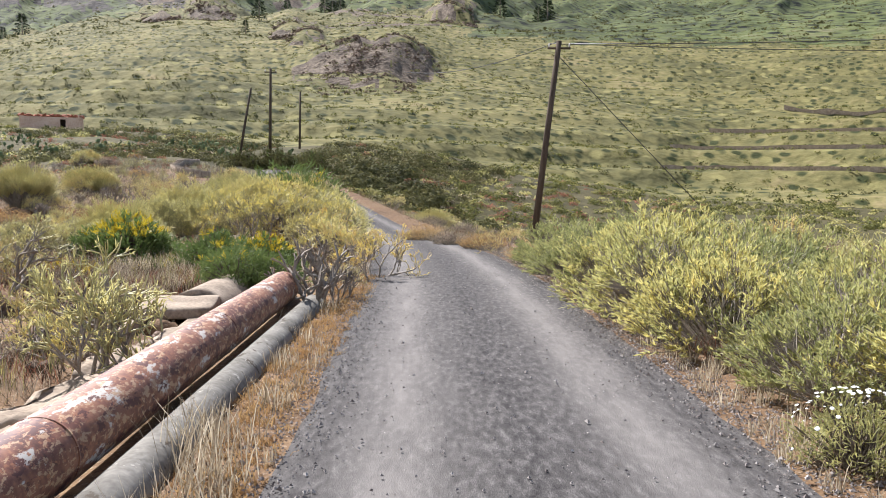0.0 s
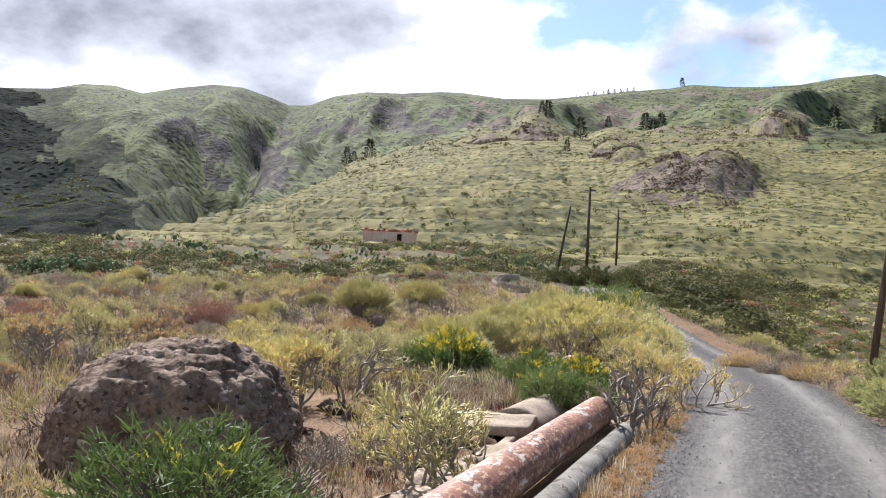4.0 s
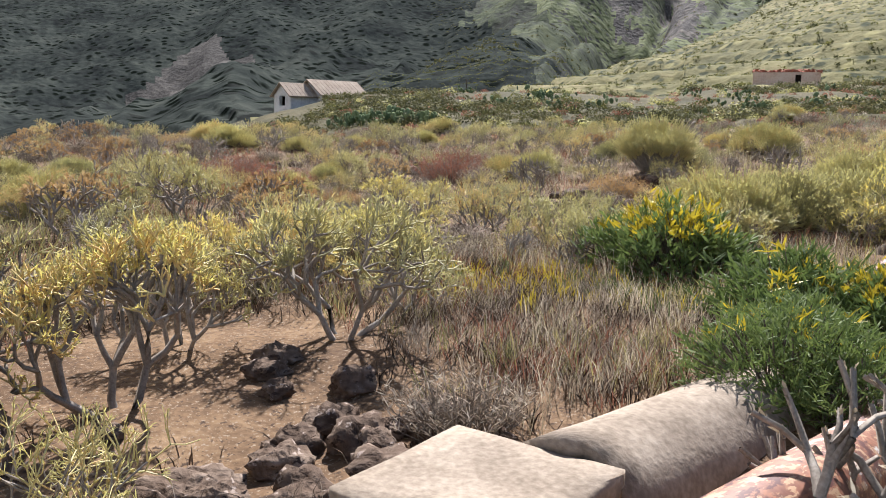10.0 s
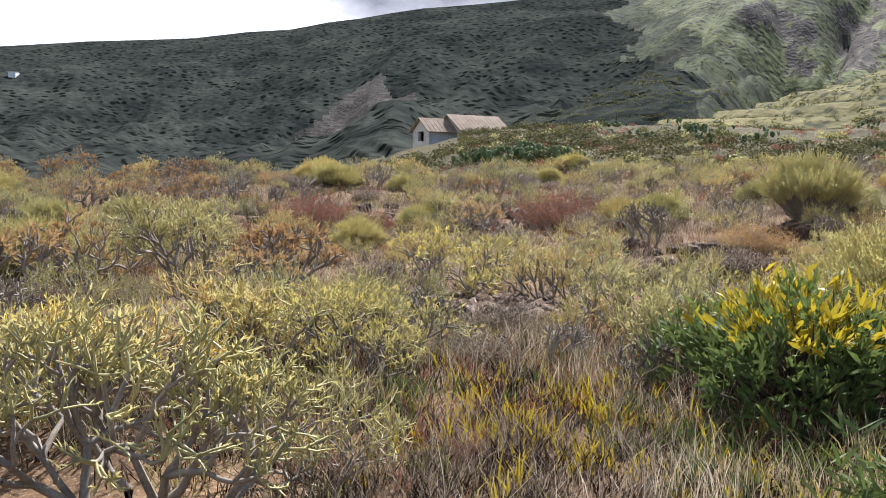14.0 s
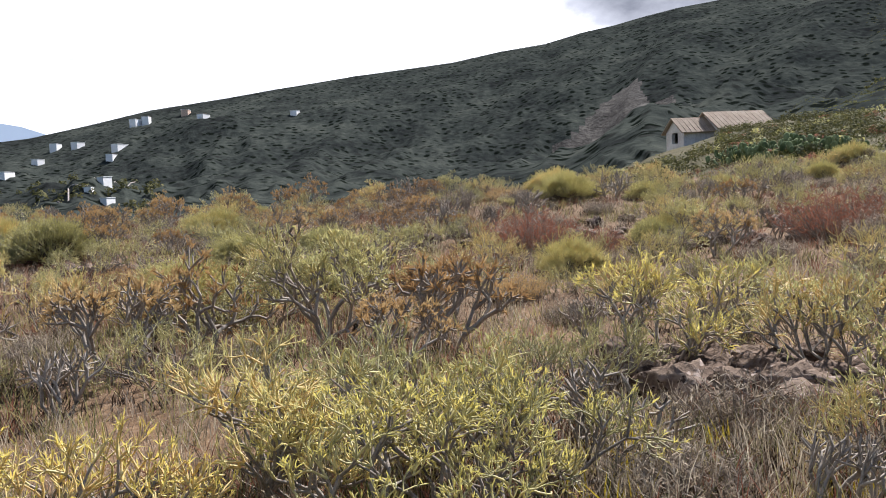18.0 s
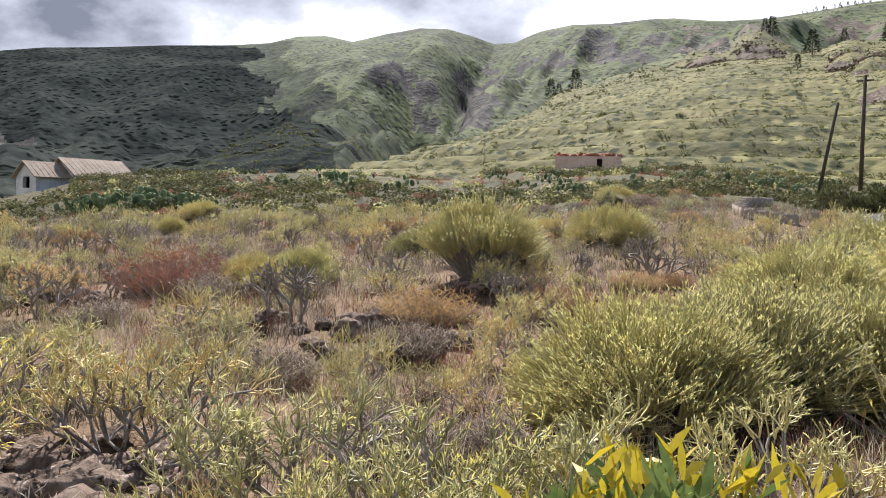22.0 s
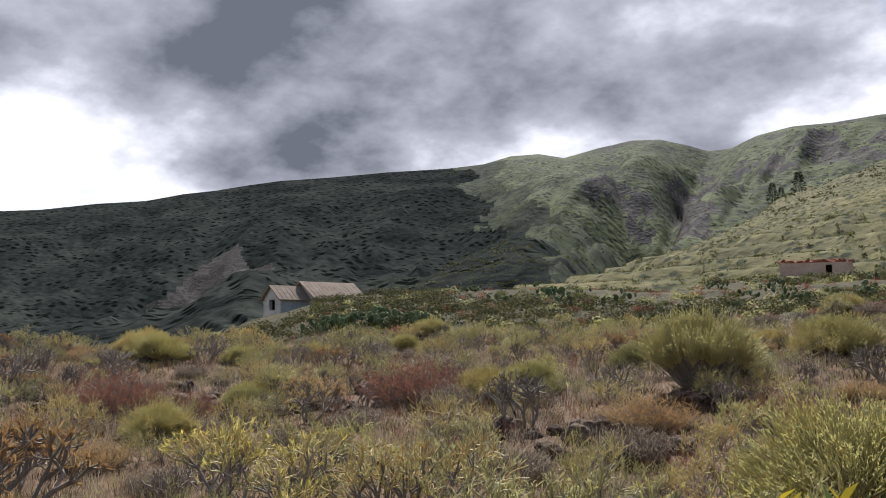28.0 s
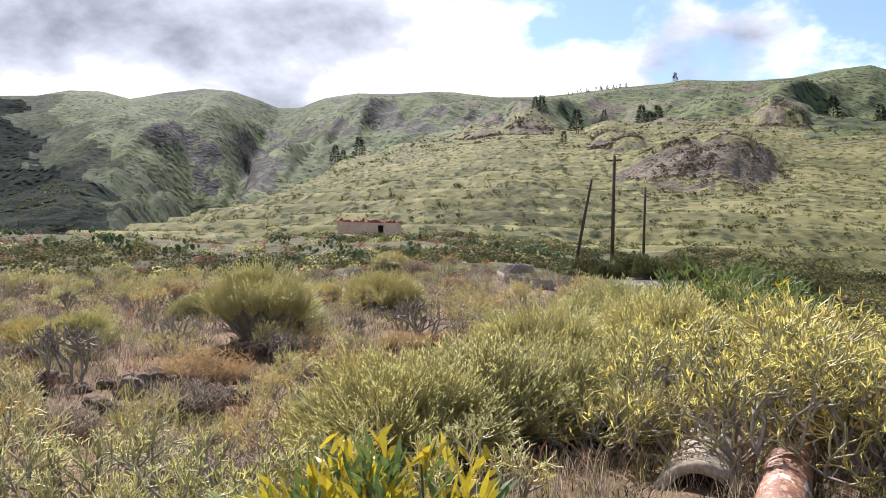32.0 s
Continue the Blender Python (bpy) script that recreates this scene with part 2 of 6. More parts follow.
add_flakes(SOIL, add_pebbles)
GRAVEL = mat("gravel", [(0.12, 0.10, 0.09), (0.26, 0.23, 0.21), (0.42, 0.39, 0.36)], 3, fine=40, bump=0.4, island=0.35)
RUST = mat("rusty_paint", [(0.07, 0.022, 0.013), (0.15, 0.05, 0.027), (0.235, 0.092, 0.046), (0.32, 0.15, 0.08)], 2.0, fine=22, rough=0.62, bump=0.35, bump_scale=0.006, spread=(0.33, 0.66))
add_flakes(RUST, (((0.40, 0.25, 0.14), 17.0, 0.53, (1.5, 0.6, 1.5)), ((0.50, 0.46, 0.40), 3.2, 0.575, (1.6, 0.6, 1.6)), ((0.085, 0.022, 0.014), 9.0, 0.56, (1.4, 0.6, 1.4)), ((0.28, 0.11, 0.05), 26.0, 0.57, (1.4, 0.9, 1.4))))
GREYPIPE = mat("grey_cement_pipe", [(0.095, 0.086, 0.073), (0.19, 0.177, 0.153), (0.30, 0.28, 0.245)], 2.6, fine=25, rough=0.9, bump=0.5)
add_flakes(GREYPIPE, (((0.085, 0.07, 0.055), 5.0, 0.6, (1, 0.6, 1)), ((0.36, 0.34, 0.30), 9.0, 0.63, (1, 0.7, 1))))
CONCRETE = mat("weathered_concrete", [(0.14, 0.108, 0.08), (0.29, 0.235, 0.178), (0.46, 0.385, 0.30)], 2.2, fine=26, rough=0.95, bump=0.7, bump_scale=0.02)
BASALT = mat("basalt", [(0.036, 0.024, 0.017), (0.108, 0.074, 0.053), (0.205, 0.152, 0.113), (0.32, 0.255, 0.20)], 2.0, fine=13, bump=1.0, bump_scale=0.09, per_object=0.12)
# dark flakes paint the shade of pits; the pale ones are stone tone
add_flakes(BASALT, (((0.055, 0.039, 0.03), 9.0, 0.57, (1, 1, 1.6)), ((0.30, 0.24, 0.20), 6.0, 0.60, (1, 1, 1.3))))
BARK = mat("grey_bark", [(0.13, 0.108, 0.088), (0.27, 0.235, 0.195), (0.42, 0.375, 0.32)], 9, bump=0.4, bump_scale=0.006, per_object=0.15)
DARKBARK = mat("dark_bark", [(0.06, 0.047, 0.036), (0.14, 0.115, 0.088), (0.24, 0.20, 0.155)], 9, bump=0.4, bump_scale=0.006, per_object=0.15)
LEAF_Y = mat("yellow_green_leaf", [(0.30, 0.30, 0.135), (0.47, 0.445, 0.19), (0.60, 0.54, 0.215), (0.71, 0.59, 0.21)], 3, rough=0.6, bump=0, per_object=0.22, translucent=0.5)
LEAF_GOLD = mat("golden_leaf", [(0.44, 0.41, 0.125), (0.60, 0.53, 0.15), (0.70, 0.57, 0.145), (0.77, 0.55, 0.13)], 3, rough=0.6, bump=0, per_object=0.2, translucent=0.55)
LEAF_O = mat("olive_leaf", [(0.21, 0.21, 0.085), (0.36, 0.345, 0.13), (0.50, 0.455, 0.16), (0.62, 0.53, 0.20)], 3, rough=0.65, bump=0, per_object=0.22, translucent=0.55)
LEAF_L = mat("fresh_yellow_green_leaf", [(0.19, 0.21, 0.08), (0.34, 0.35, 0.14), (0.51, 0.48, 0.185), (0.66, 0.56, 0.18)], 4, rough=0.6, bump=0, per_object=0.26, translucent=0.5)
LEAF_G = mat("green_leaf", [(0.052, 0.08, 0.022), (0.112, 0.158, 0.042), (0.195, 0.245, 0.07)], 6, rough=0.75, bump=0, per_object=0.15, translucent=0.3)
LEAF_GY = mat("yellow_leaf", [(0.38, 0.30, 0.02), (0.60, 0.46, 0.03)], 6, rough=0.5, bump=0, translucent=0.35)
LEAF_D = mat("dark_green_leaf", [(0.036, 0.038, 0.018), (0.078, 0.080, 0.031), (0.135, 0.128, 0.05), (0.20, 0.17, 0.08)], 0.25, rough=0.8, bump=0, island=0.2, translucent=0.25)
DRY_O = mat("dry_orange_leaf", [(0.24, 0.13, 0.06), (0.42, 0.27, 0.12), (0.56, 0.41, 0.2)], 3, bump=0, per_object=0.25, translucent=0.35)
DRY_R = mat("red_brown_twig", [(0.18, 0.076, 0.048), (0.30, 0.132, 0.084), (0.41, 0.21, 0.135)], 3, bump=0, per_object=0.2, translucent=0.3)
STRAW = mat("straw", [(0.26, 0.205, 0.135), (0.48, 0.40, 0.275), (0.72, 0.63, 0.47)], 2, bump=0, island=0.5, translucent=0.28)
GREYBRUSH = mat("grey_brush", [(0.11, 0.083, 0.06), (0.29, 0.23, 0.17), (0.56, 0.48, 0.37)], 2, bump=0, island=0.55, translucent=0.2)
HERB = mat("herb_green", [(0.10, 0.10, 0.045), (0.25, 0.235, 0.10), (0.46, 0.39, 0.16)], 2, bump=0, island=0.45, translucent=0.35)
# dark brown for tufts that paint the shadow gaps in the field
SHADE_TUFT = mat("gap_shade_tuft", [(0.03, 0.021, 0.015), (0.075, 0.052, 0.036), (0.15, 0.105, 0.07)], 2, bump=0, island=0.45)
FINGER = mat("yellow_green_shoot", [(0.32, 0.30, 0.16), (0.50, 0.46, 0.22), (0.64, 0.56, 0.25), (0.74, 0.55, 0.23)], 5, rough=0.6, bump=0, per_object=0.35, translucent=0.25)
SHRUB = mat("far_shrub", [(0.06, 0.066, 0.025), (0.12, 0.128, 0.042), (0.21, 0.205, 0.065), (0.31, 0.28, 0.09)], 0.2, bump=0, island=0.25, translucent=0.25)
CACTUS = mat("cactus_pad", [(0.11, 0.16, 0.06), (0.20, 0.27, 0.10), (0.32, 0.38, 0.16)], 3, rough=0.55, bump=0.15, per_object=0.1)
CACTUS_D = mat("dark_cactus_pad", [(0.065, 0.092, 0.045), (0.125, 0.16, 0.075), (0.20, 0.24, 0.12)], 1.5, rough=0.9, bump=0, island=0.35)
PLASTER = mat("dirty_white_plaster", [(0.36, 0.33, 0.30), (0.58, 0.55, 0.51), (0.70, 0.68, 0.64)], 0.8, fine=9, bump=0.2)
WHITEWALL = mat("white_house_wall", [(0.74, 0.73, 0.71), (0.84, 0.83, 0.81)], 0.3, bump=0, per_object=0.1)
ROOFTILE = mat("faded_roof_tile", [(0.20, 0.15, 0.11), (0.31, 0.245, 0.185), (0.40, 0.33, 0.26)], 1.2, fine=12, bump=0.4)
PINKWALL = mat("pink_ruin_wall", [(0.36, 0.23, 0.17), (0.55, 0.40, 0.31), (0.65, 0.52, 0.42)], 0.7, fine=7, bump=0.5, bump_scale=0.05)
REDTILE = mat("red_roof_tile", [(0.24, 0.085, 0.055), (0.36, 0.15, 0.10)], 1.5, bump=0.4)
# near-black paint for the shade seen in doors and windows
DARK = mat("opening_shade", [(0.012, 0.011, 0.010), (0.02, 0.018, 0.016)], 2, bump=0)
POLEWOOD = mat("tarred_pole", [(0.035, 0.026, 0.02), (0.085, 0.066, 0.05), (0.15, 0.12, 0.09)], 2, fine=30, bump=0.3, stretch=(4, 4, 0.4))
WIRE = mat("wire", [(0.02, 0.02, 0.02), (0.03, 0.03, 0.03)], 2, bump=0, rough=0.5)
PETAL = mat("white_petal", [(0.70, 0.70, 0.66), (0.82, 0.82, 0.80)], 20, bump=0)
PINE = mat("pine_needle", [(0.014, 0.022, 0.012), (0.035, 0.05, 0.022), (0.06, 0.08, 0.035)], 0.8, bump=0, island=0.2)
# haze painted as pale blue, with a glow that keeps the cliffs light
HAZE = mat("haze_painted_cliff", [(0.30, 0.38, 0.48), (0.36, 0.44, 0.53)], 0.003, bump=0)
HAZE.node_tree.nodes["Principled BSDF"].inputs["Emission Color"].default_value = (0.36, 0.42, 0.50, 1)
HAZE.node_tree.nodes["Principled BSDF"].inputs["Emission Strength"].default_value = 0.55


def add_speckle(m, colour, scale, reach, share):
    """Round shrubs as speckles over a far slope: colour, size, and the share of cells that carry one."""
    n, l = m.node_tree.nodes, m.node_tree.links
    b = n["Principled BSDF"]
    old = b.inputs["Base Color"].links[0].from_socket
    tc = n.new("ShaderNodeTexCoord")
    vo = n.new("ShaderNodeTexVoronoi")
    vo.inputs["Scale"].default_value = scale
    l.new(tc.outputs["Object"], vo.inputs["Vector"])
    sep = n.new("ShaderNodeSeparateColor")
    l.new(vo.outputs["Color"], sep.inputs[0])
    pick = n.new("ShaderNodeMath")
    pick.operation = "LESS_THAN"
    pick.inputs[1].default_value = share
    l.new(sep.outputs[0], pick.inputs[0])
    mr = n.new("ShaderNodeMapRange")
    mr.inputs["From Min"].default_value, mr.inputs["From Max"].default_value = reach, reach * 0.6
    l.new(vo.outputs["Distance"], mr.inputs["Value"])
    mul = n.new("ShaderNodeMath")
    mul.operation = "MULTIPLY"
    l.new(pick.outputs[0], mul.inputs[0])
    l.new(mr.outputs[0], mul.inputs[1])
    mix = n.new("ShaderNodeMix")
    mix.data_type = "RGBA"
    l.new(mul.outputs[0], mix.inputs[0])
    l.new(old, mix.inputs[6])
    mix.inputs[7].default_value = (*colour, 1)
    l.new(mix.outputs[2], b.inputs["Base Color"])


add_speckle(ROCKY, (0.011, 0.014, 0.009), 0.14, 0.5, 0.55)
add_speckle(ROCKY, (0.075, 0.085, 0.04), 0.09, 0.45, 0.3)
add_speckle(SCRUB, (0.035, 0.042, 0.015), 0.55, 0.5, 0.5)
add_speckle(SCRUB, (0.21, 0.19, 0.075), 0.4, 0.45, 0.3)
add_speckle(CLOUD_SHADE, (0.008, 0.010, 0.008), 0.12, 0.5, 0.5)
add_speckle(CLOUD_SHADE, (0.026, 0.028, 0.025), 0.1, 0.4, 0.25)
add_speckle(CRAG, (0.03, 0.034, 0.018), 0.12, 0.5, 0.3)

# ---- mesh helpers ----
class Buf:
    """Vertices and faces gathered for one mesh."""

    def __init__(self):
        self.v, self.f = [], []

    def add(self, vs, fs):
        k = len(self.v)
        self.v.extend([tuple(p) for p in vs])
        self.f.extend([tuple(i + k for i in f) for f in fs])

    def mesh(self, name, material, smooth=True):
        me = bpy.data.meshes.new(name)
        me.from_pydata(self.v, [], self.f)
        me.materials.append(material)
        if smooth:
            me.polygons.foreach_set("use_smooth", [True] * len(me.polygons))
        me.update()
        return me


def part(name, buf, material, parent=None, label="", smooth=True):
    """One mesh object from a Buf, under a thing or a part."""
    ob = new(name, buf.mesh(name, material, smooth))
    if parent is not None:
        ob.parent = parent
    if label:
        ob["label"] = label
    return ob


def empty(name, m=None):
    ob = new(name)
    ob.empty_display_size = 0.2
    if m is not None:
        ob.matrix_world = m
    return ob


def frame_of(way):
    way = Vector(way).normalized()
    side = way.cross(Vector((0, 0, 1)) if abs(way.z) < 0.9 else Vector((1, 0, 0))).normalized()
    return way, side, side.cross(way)


def tube(buf, points, radii, n=6, caps=True):
    """A tube along points."""
    vs, fs = [], []
    for i, p in enumerate(points):
        a, b = points[max(0, i - 1)], points[min(len(points) - 1, i + 1)]
        _, s, u = frame_of(Vector(b) - Vector(a))
        r = radii[i] if isinstance(radii, (list, tuple)) else radii
        for k in range(n):
            t = 2 * math.pi * k / n
            vs.append(Vector(p) + (s * math.cos(t) + u * math.sin(t)) * r)
    for i in range(len(points) - 1):
        for k in range(n):
            fs.append((i * n + k, i * n + (k + 1) % n, (i + 1) * n + (k + 1) % n, (i + 1) * n + k))
    if caps:
        fs.append(tuple(range(n))[::-1])
        fs.append(tuple((len(points) - 1) * n + k for k in range(n)))
    buf.add(vs, fs)


def box(buf, lo, hi, m=None, taper=0.0):
    (a, b, c), (d, e, f) = lo, hi
    vs = [Vector(p) for p in ((a, b, c), (d, b, c), (d, e, c), (a, e, c), (a, b, f), (d, b, f), (d, e, f), (a, e, f))]
    if m is not None:
        vs = [m @ p for p in vs]
    buf.add(vs, [(0, 3, 2, 1), (4, 5, 6, 7), (0, 1, 5, 4), (1, 2, 6, 5), (2, 3, 7, 6), (3, 0, 4, 7)])


def blade(buf, base, way, length, width, rnd, bend=0.3):
    """A narrow leaf of two faces."""
    d, s, u = frame_of(way)
    a = rnd.uniform(0, math.pi)
    s = s * math.cos(a) + u * math.sin(a)
    mid = base + d * length * 0.5
    tip = base + d * length + Vector((0, 0, -bend * length * rnd.random()))
    buf.add([base - s * width * 0.25, base + s * width * 0.25, mid + s * width * 0.5, mid - s * width * 0.5, tip], [(0, 1, 2, 3), (3, 2, 4)])


# ---- value noise on arrays ----
def vnoise(x, y, seed=0):
    xi, yi = np.floor(x).astype(np.int64), np.floor(y).astype(np.int64)
    fx, fy = x - xi, y - yi
    fx, fy = fx * fx * (3 - 2 * fx), fy * fy * (3 - 2 * fy)

    def h(a, b):
        q = (a * 374761393 + b * 668265263 + seed * 974634777) & 0x7FFFFFFF
        q = ((q ^ (q >> 13)) * 1274126177) & 0x7FFFFFFF
        return ((q ^ (q >> 16)) & 0xFFFF) / 65535.0

    return (h(xi, yi) * (1 - fx) + h(xi + 1, yi) * fx) * (1 - fy) + (h(xi, yi + 1) * (1 - fx) + h(xi + 1, yi + 1) * fx) * fy


def fbm(x, y, octaves=5, seed=0, ridged=False):
    s, a, t = 0 * x, 0.5, 0.0
    for i in range(octaves):
        v = vnoise(x, y, seed + i)
        if ridged:
            v = 1 - np.abs(2 * v - 1)
        s, t = s + a * v, t + a
        x, y, a = x * 2.03 + 11.7, y * 2.03 - 5.3, a * 0.5
    return s / t - 0.5


# ---- the lie of the land, round the lookout point ----
LX, LY, EYE = -4.38, 13.56, 1.6
AZ = np.array([-180, -60, -35, -20, -8, -3, 2, 6, 10, 15, 20, 25, 28.5, 32, 36, 40, 45, 50, 54, 58, 64, 72, 82, 92, 105, 125, 180.0])
# heights of the near ground at 16 m and 32 m, in metres
Z16 = np.array([0, 0, -0.2, -0.2, 0.1, 0.2, 0.3, 0.35, 0.4, 0.45, 0.5, 0.55, 0.6, 0.6, 0.55, 0.5, 0.4, 0.35, 0.3, 0.25, 0.2, 0.2, 0.15, 0.1, 0.0, 0, 0.0])
Z32 = np.array([0, -0.5, -1.6, -1.4, -0.9, 0.2, 1.0, 1.5, 1.9, 2.0, 1.9, 1.75, 1.65, 1.55, 1.5, 1.45, 1.35, 1.25, 1.2, 1.1, 1.1, 0.95, 0.9, 0.85, 0.8, 0.5, 0.0])
# seen height in degrees of the cactus bank (62 m), of the sunny hill's crest, and of the skyline
E62 = np.array([-1, -2, -2.0, -1.5, 0.6, 1.5, 2.3, 2.3, 2.4, 2.9, 3.1, 3.0, 2.8, 2.7, 2.9, 2.9, 2.7, 2.5, 1.9, 0.8, -1.6, -2.6, -2.8, -2.8, -2.8, -2, -1.0])
R3 = np.array([500, 500, 500, 500, 520, 520, 520, 520, 520, 520, 480, 430, 330, 250, 180, 140, 110, 105, 105, 105, 150, 200, 200, 200, 200, 300, 500.0])
E3 = np.array([0, 6, 9.5, 9.5, 10.0, 10.2, 10.3, 10.2, 10.2, 10.0, 9.3, 8.0, 6.5, 5.2, 3.9, 3.2, 2.5, 2.0, 1.5, 0.5, -2.0, -2.4, -2.4, -2.4, -2.4, -1.5, 0.0])
DIP = np.array([0, 0, 0, 0, 0, 0, 0, 0, 0, 0.2, 0.6, 1.2, 2.2, 2.6, 2.6, 2.6, 2.4, 2.4, 2, 1, 0.4, 0, 0, 0, 0, 0, 0])
SKYLINE = ((-180, 2), (-60, 9), (-35, 13), (-25, 13), (-19, 12.2), (-16, 11.4), (-12, 11.5), (-9, 12.2), (-6.4, 13.2), (-4.3, 13.1), (-2.2, 12.8), (0, 12.78), (2, 12.88), (4, 13.05), (5.3, 12.85), (8, 12.7), (10.5, 12.44), (13, 12.2), (15.8, 12.2), (18.4, 12.5), (19.8, 12.5), (22.3, 12.3), (24.5, 12.28), (26.6, 11.9), (28.1, 11.4), (29.4, 11.33), (30.5, 11.67), (32.3, 12.03), (34, 12.05), (36.1, 11.66), (38.2, 11.13), (39.8, 11.42), (41.6, 11.32), (43.3, 10.85), (45.5, 10.6), (49.5, 10.35), (53.1, 9.98), (56.2, 9.7), (58, 9.4), (60, 9), (62, 8.7), (64.2, 8.2), (67, 7.9), (70, 7.4), (76, 6.85), (81, 6.2), (84, 5.75), (88.4, 5.15), (92, 4.33), (95.2, 3.66), (98.5, 3.3), (104.6, 3.2), (110, 2.5), (125, 1), (180, 2))
EAZ, E4 = np.array([q[0] for q in SKYLINE], float), np.array([q[1] for q in SKYLINE], float)
RFAR = 1500.0

ROAD_Y = np.array([-40, 6, 14, 20, 25, 30, 34, 38, 42, 47, 53, 60, 64.0])
ROAD_X = np.array([0.55, 0.55, 0.35, 0.0, -0.4, -1.1, -2.2, -4.0, -6.2, -7.9, -9.6, -11.2, -12.2])
ROAD_Z = np.array([0, 0, 0, -0.08, -0.2, -0.3, -0.1, 0.55, 1.3, 1.9, 2.36, 3.0, 3.3])


# bluffs on the hill: bearing, half width, distance, height
BLUFFS = ((3.6, 3.2, 148, 1.6), (3.0, 2.8, 157, 2.2), (1.4, 2.6, 166, 2.2), (5.8, 2.0, 170, 2.0), (0.3, 2.0, 180, 2.0), (-1.7, 1.2, 430, 9), (7.6, 1.0, 262, 3.5), (8.9, 0.8, 320, 4), (13.5, 1.3, 430, 5), (16.5, 1.0, 455, 5))


# bare rock on the mountain: bearing and height in degrees, and half its breadth and height
CRAGS = ((35.5, 8.8, 1.3, 0.7), (32.8, 8.0, 1.6, 1.2), (31, 7.3, 1.5, 1.6), (33, 6, 1.6, 1.2), (29.3, 9.7, 0.9, 1.2), (26.5, 10, 2.2, 0.6), (24, 11.3, 1.8, 0.6), (22.8, 10.6, 1.2, 0.5), (19.4, 11.1, 1.0, 0.35), (20.8, 10.2, 1.2, 0.35), (15.7, 9.2, 0.8, 0.25), (16.8, 10.6, 1.5, 0.3))


def bluff(az, r, x, y, b):
    """A ragged rock scarp on the hill: how much it lifts the ground, and how far up its face a place lies."""
    a0, w, r0, h = b
    rag = fbm(x * 0.045, y * 0.045, 4, int(r0))
    rc = r0 * (1 + 0.16 * rag)
    side = np.clip(1.25 - np.abs(az - a0) / w + rag * 1.4, 0, 1)
    t = np.clip((r - rc) / (r0 * 0.05), 0, 1)
    rough = 1 + 0.9 * fbm(x * 0.13, y * 0.13, 4, int(r0) + 3)
    knob = 1.6 * h * t * (1 - t) * fbm(x * 0.3, y * 0.3, 3, int(r0) + 7)
    return np.sqrt(side) * (h * t * t * (3 - 2 * t) * rough + knob) * np.exp(-np.maximum(r - rc, 0) / (r0 * 0.7)), t * (side > 0.12)


def gully(az, r):
    """Ravines and ribs that run down the mountain."""
    return fbm(az * 0.4 + r * 0.0042, r * 0.0034, 4, 53, True)


